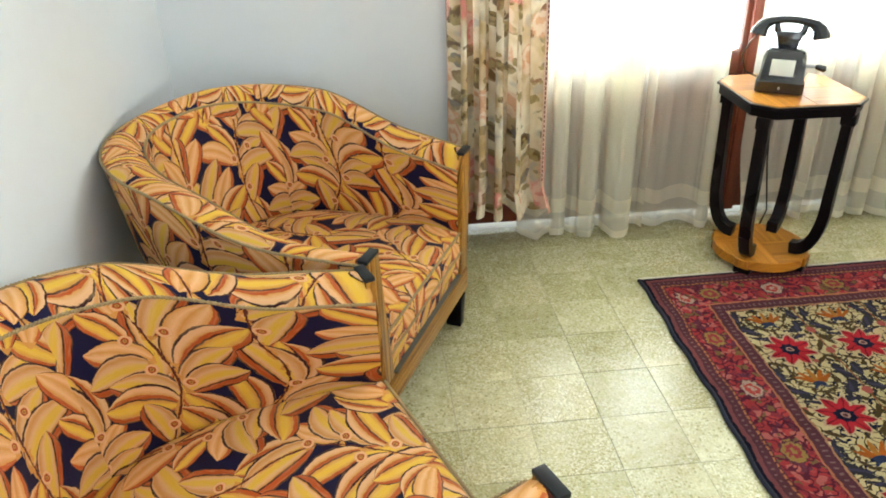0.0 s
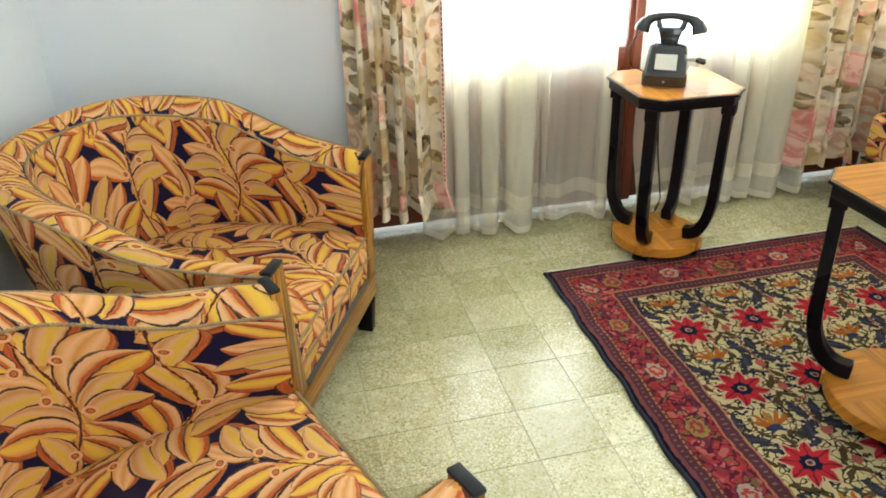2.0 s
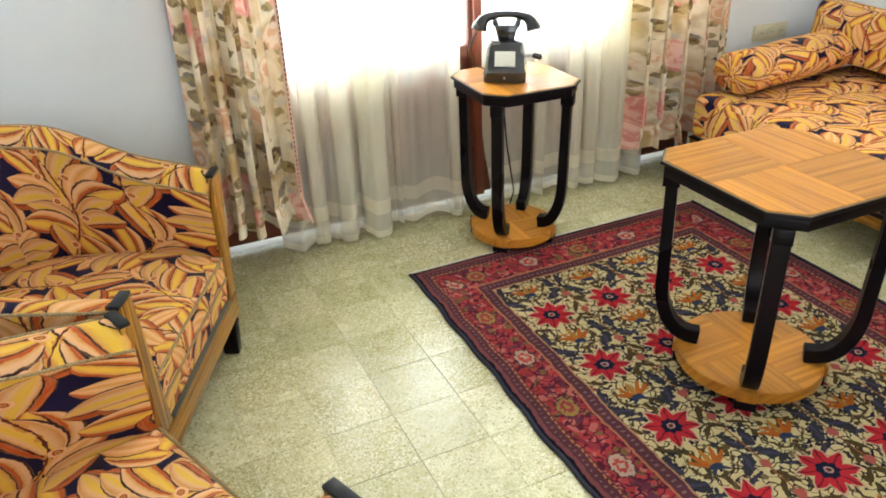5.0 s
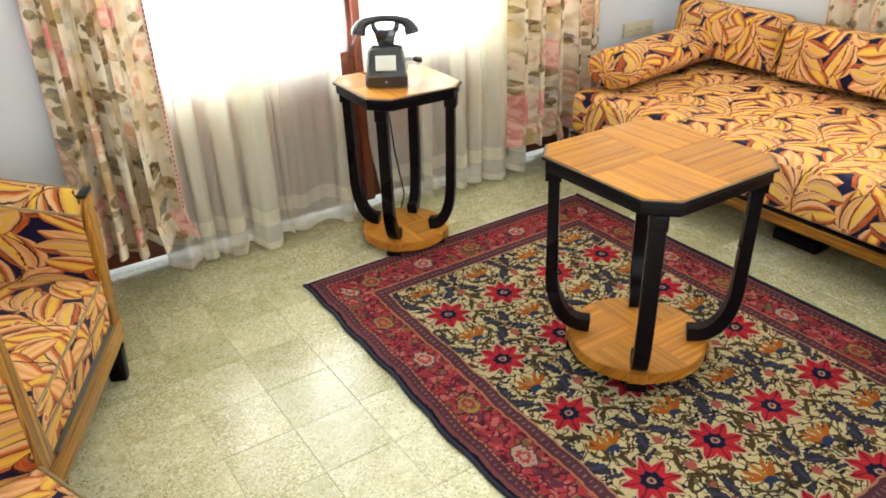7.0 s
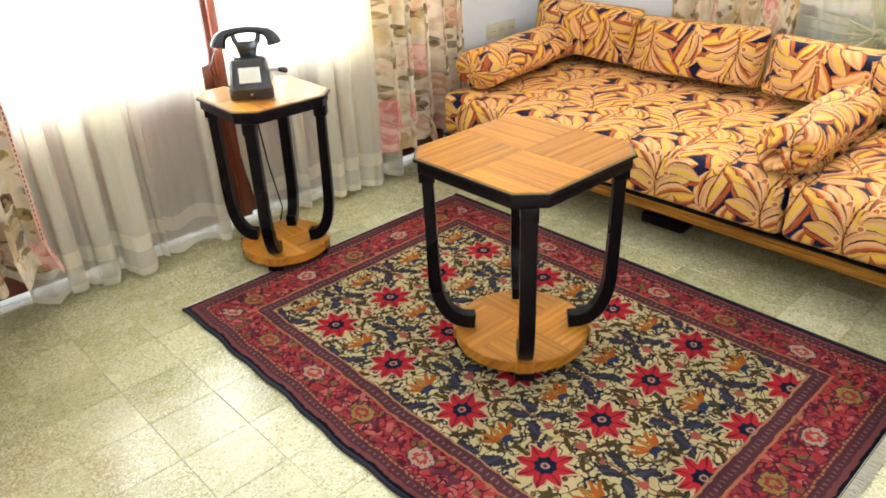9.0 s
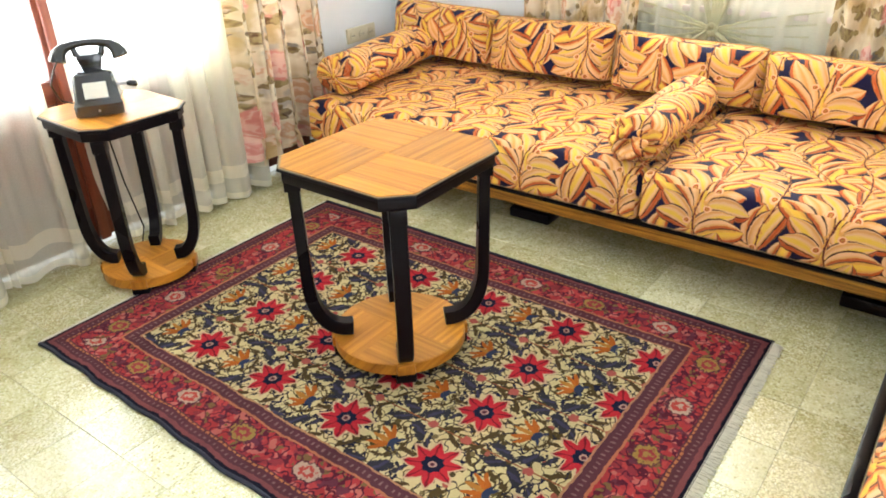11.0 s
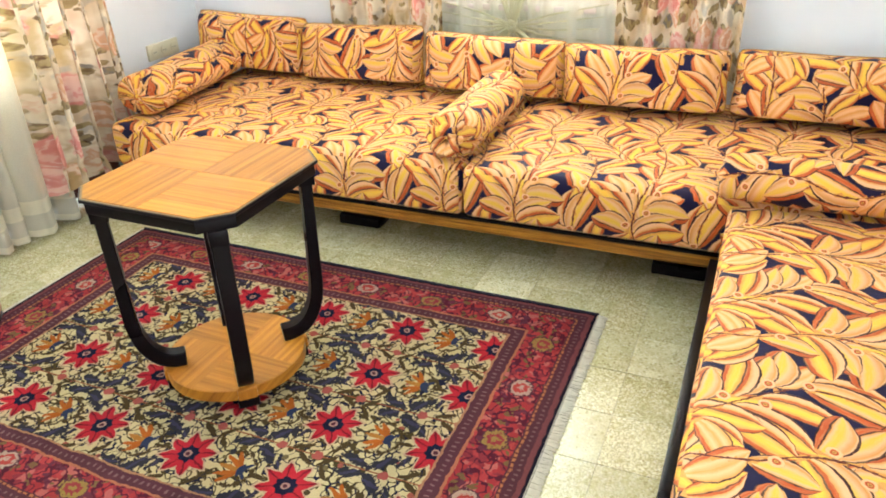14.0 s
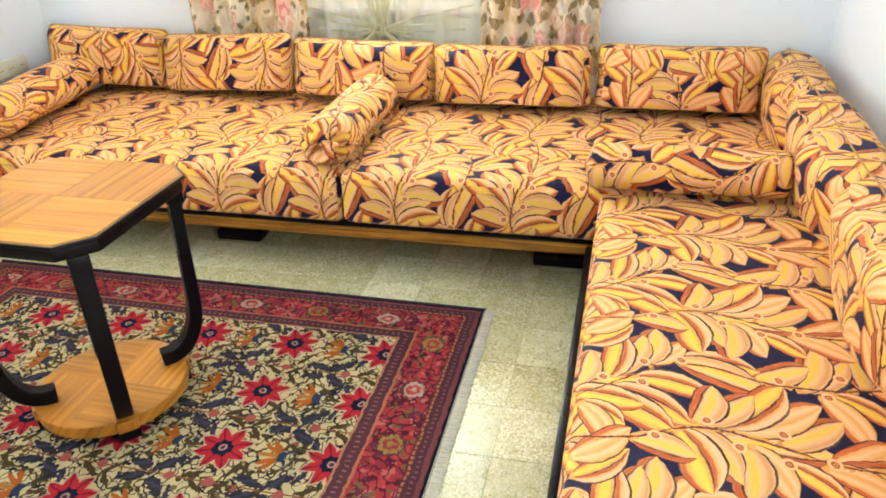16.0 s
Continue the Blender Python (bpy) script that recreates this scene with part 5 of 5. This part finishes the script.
side_table("small octagonal telephone table in honey veneer with black legs", pose(1.243, 0.796, 0.0, 0, 0, -2), 0.197, 0.062, 0.652, 0.166, 0.040)


# ---- telephone ----
def telephone(m):
    ph = thing("telephone", "old black bakelite crank telephone on the small table", "telephone", m)
    bm = bmesh.new()
    # sloped body: width along x, front towards -y
    rings = [(0.074, -0.080, 0.075, 0.004), (0.075, -0.082, 0.076, 0.040), (0.070, -0.070, 0.070, 0.050), (0.065, -0.045, 0.062, 0.112), (0.060, -0.036, 0.056, 0.128), (0.052, -0.026, 0.048, 0.136)]
    loops = []
    for hw, yf, yb, z in rings:
        c = 0.010
        loops.append([bm.verts.new(p) for p in ((-hw + c, yf, z), (hw - c, yf, z), (hw, yf + c, z), (hw, yb - c, z), (hw - c, yb, z), (-hw + c, yb, z), (-hw, yb - c, z), (-hw, yf + c, z))])
    for a, b in zip(loops, loops[1:]):
        for s in range(8):
            bm.faces.new((a[s], a[(s + 1) % 8], b[(s + 1) % 8], b[s]))
    bm.faces.new(loops[0][::-1])
    bm.faces.new(loops[-1])
    part("body", bm, BAKELITE, ph)
    # card on the sloped front
    bm = new_box(-0.036, 0.036, -0.0015, 0.0015, -0.026, 0.026, 0.001)
    card = part("dial_card", bm, PAPER, ph, "blank cream paper card")
    slope = math.degrees(math.atan2(0.025, 0.062))
    card.matrix_basis = pose(0, -0.0585, 0.084, -slope, 0, 0)
    fr = part("card_frame", new_box(-0.041, 0.041, -0.0015, 0.0010, -0.031, 0.031, 0.001), BAKELITE, ph)
    fr.matrix_basis = pose(0, -0.0572, 0.084, -slope, 0, 0)
    part("screw", tube([(0, -0.079, 0.022), (0, -0.085, 0.022)], 0.004, 10), STEEL, ph, "small steel screw")
    # cradle: a flat neck that flares to two prongs, with an open slot under the handset
    bm = new_box(-0.029, 0.029, -0.002, 0.040, 0.134, 0.187, 0.005)
    for v in bm.verts:
        if v.co.z > 0.160:
            v.co.x *= 1.42
    cr = part("cradle", bm, BAKELITE, ph)
    for sgn in (-1, 1):
        part("fork", tube([(sgn * 0.034, 0.020, 0.178), (sgn * 0.040, 0.020, 0.190), (sgn * 0.043, 0.020, 0.206), (sgn * 0.042, 0.020, 0.216)], [0.011, 0.0105, 0.009, 0.006], 10), BAKELITE, cr)
    # handset: flat grip, cups turned down
    pts = [Vector((-0.072 + 0.144 * i / 24, 0.020, 0.207 + 0.016 * math.sin(math.pi * i / 24) ** 0.6)) for i in range(25)]
    bm = tube(pts, [0.0115 + 0.004 * (abs(i - 12) / 12) ** 2 for i in range(25)], 12)
    hs = part("handset", bm, BAKELITE, ph)
    for sgn in (-1, 1):
        bm = tube([(sgn * 0.056, 0.020, 0.216), (sgn * 0.072, 0.019, 0.211), (sgn * 0.085, 0.015, 0.199), (sgn * 0.093, 0.010, 0.183), (sgn * 0.096, 0.008, 0.173), (sgn * 0.097, 0.007, 0.169)], [0.013, 0.017, 0.021, 0.026, 0.027, 0.023], 18)
        part("earpiece" if sgn < 0 else "mouthpiece", bm, BAKELITE, hs)
    # crank
    ck = part("crank", tube([(0.060, 0.030, 0.075), (0.094, 0.030, 0.075)], 0.006, 10), STEEL, ph, "steel crank arm")
    part("crank_knob", tube([(0.094, 0.030, 0.075), (0.104, 0.030, 0.074), (0.124, 0.028, 0.070), (0.128, 0.028, 0.070)], [0.007, 0.010, 0.011, 0.006], 12), BAKELITE, ck)
    part("cord", tube([(-0.100, 0.010, 0.170), (-0.120, 0.03, 0.14), (-0.140, 0.05, 0.09), (-0.125, 0.07, 0.03), (-0.085, 0.080, 0.012), (-0.06, 0.072, 0.012)], 0.0028, 8), BAKELITE, ph, "black telephone cord")
    return ph


STEEL = plain("dull_steel", (0.35, 0.34, 0.33), 0.35, 1.0)
telephone(pose(1.207, 0.799, 0.6525, 0, 0, -33))
wire = thing("telephone_wire", "thin black wire hanging behind the small table", "cable")
part("wire", tube([(1.30, 0.985, 0.657), (1.31, 1.005, 0.64), (1.315, 1.01, 0.5), (1.33, 1.00, 0.3), (1.36, 0.99, 0.10), (1.33, 0.98, 0.03), (1.25, 1.00, 0.006), (1.17, 1.03, 0.006)], 0.003, 8), BAKELITE, wire)


# ---- wall socket ----
sock = thing("wall_socket", "cream triple wall socket above the bolster", "socket")
part("plate", new_box(2.79, 3.005, NORTH - 0.014, NORTH - 0.0005, 0.515, 0.592, 0.004), CREAM, sock)
for sx in (2.830, 2.897, 2.965):
    so = part("outlet", tube([(sx, NORTH - 0.0145, 0.553), (sx, NORTH - 0.018, 0.553)], 0.021, 20), CREAM, sock)
    # dark discs on the outlet stand in for the shade inside the holes
    for dx in (-0.008, 0.008):
        part("pin_hole", tube([(sx + dx, NORTH - 0.0182, 0.553), (sx + dx, NORTH - 0.0190, 0.553)], 0.003, 8), DARK, so)


# ---- rug ----
def rug():
    ob = thing("rug", "knotted red-bordered wool rug with red flowers on cream", "rug")
    NW, NE, SE, SW = Vector((0.748, 0.690)), Vector((2.082, 0.694)), Vector((2.068, -1.258)), Vector((0.715, -1.272))

    def plan(a, b):
        p = NW.lerp(NE, a).lerp(SW.lerp(SE, a), b)
        p.x += (0.004 * math.sin(b * 9.0) + 0.003 * math.sin(b * 23) + 0.003 * math.sin(b * 61)) * (1 - a) ** 3
        return p

    def top(a, b):
        p = plan(a, b)
        edge = min(a, 1 - a, b, 1 - b)
        z = 0.0105 + 0.0022 * noise.noise(Vector((p.x * 4, p.y * 4, 0))) * min(1, edge * 12)
        return (p.x, p.y, z if edge > 1e-6 else 0.0095)
    part("woven_field", sheet(top, 60, 80, uv=lambda a, b: (-0.665 + 1.33 * a, 0.975 - 1.95 * b)), RUG, ob)
    bm = sheet(lambda a, b: (*plan(a, 1 - b), 0.0015), 40, 50)
    part("backing", bm, NAVY_EDGE, ob)
    rng = random.Random(4)
    # selvedge cords along the long sides
    for a in (0.0, 1.0):
        part("selvedge", tube([(*(plan(a, i / 70) + Vector((0.003 * (1 if a else -1), 0))), 0.0065) for i in range(71)], 0.0065, 8), NAVY_EDGE, ob, "dark navy overcast edge")
    for b, sgn, base in ((0.0, 1, 0.020), (1.0, -1, 0.032)):
        strip = sheet(lambda u, v, bb=b, sg=sgn, wd=base: (plan(u, bb).x, plan(u, bb).y + sg * (0.001 + v * wd * (0.80 + 0.10 * math.sin(u * 70) + 0.08 * math.sin(u * 31 + 1))), 0.0062 - 0.002 * v), 160, 2)
        part("woven_end", strip, FRINGE, ob, "flat undyed woven end")
        bm = bmesh.new()
        for i in range(420):
            a = (i + rng.random()) / 420
            p = plan(a, b)
            n = base * rng.uniform(0.8, 1.05)
            sw = rng.uniform(-0.012, 0.012)
            pts = [(p.x, p.y - sgn * 0.004, 0.008), (p.x + sw * 0.4, p.y + sgn * n * 0.5, 0.0055), (p.x + sw, p.y + sgn * n, 0.0035)]
            tube(pts, [0.0026, 0.0028, 0.0014], 4, bm=bm)
        part("fringe", bm, FRINGE, ob, "worn undyed wool fringe")


rug()


# ---- floor tiles, laid last ----
floor = tagged(to_object("floor", new_box(WEST - 0.1, EAST + 0.1, SOUTH - 0.1, NORTH + 0.22, -0.06, -0.0018), GROUT, smooth=False),
               "worn cream terrazzo tile floor with dark joints", "floor", kind="structure")


def tile_mesh():
    bm = bmesh.new()
    h, c = 0.0996, 0.0007
    low = [bm.verts.new((x, y, -0.0030)) for x, y in ((-h, -h), (h, -h), (h, h), (-h, h))]
    mid = [bm.verts.new((x, y, -0.0009)) for x, y in ((-h, -h), (h, -h), (h, h), (-h, h))]
    k = h - c
    top = [bm.verts.new((x, y, 0.0)) for x, y in ((-k, -k), (k, -k), (k, k), (-k, k))]
    for A, B in ((low, mid), (mid, top)):
        for s in range(4):
            bm.faces.new((A[s], A[(s + 1) % 4], B[(s + 1) % 4], B[s]))
    bm.faces.new(top)
    me = bpy.data.meshes.new("tile")
    bm.to_mesh(me)
    bm.free()
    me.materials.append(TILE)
    return me


TILE_MESH = tile_mesh()
rng = random.Random(11)
rest = bmesh.new()
for i in range(-5, 16):
    for j in range(-13, 6):
        x, y = (i + 0.5) * 0.2, (j + 0.5) * 0.2
        seen = -5 <= i <= 12 and -8 <= j <= 5
        under_rug = 0.85 < x < 2.0 and -1.1 < y < 0.55
        if seen and not under_rug:
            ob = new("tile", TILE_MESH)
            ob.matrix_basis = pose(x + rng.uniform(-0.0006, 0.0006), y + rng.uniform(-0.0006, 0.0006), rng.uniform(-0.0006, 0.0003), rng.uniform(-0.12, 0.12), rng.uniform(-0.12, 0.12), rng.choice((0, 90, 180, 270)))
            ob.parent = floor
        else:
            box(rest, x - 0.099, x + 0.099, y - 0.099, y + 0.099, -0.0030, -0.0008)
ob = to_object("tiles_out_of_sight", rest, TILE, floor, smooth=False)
ob["kind"] = "stuff"
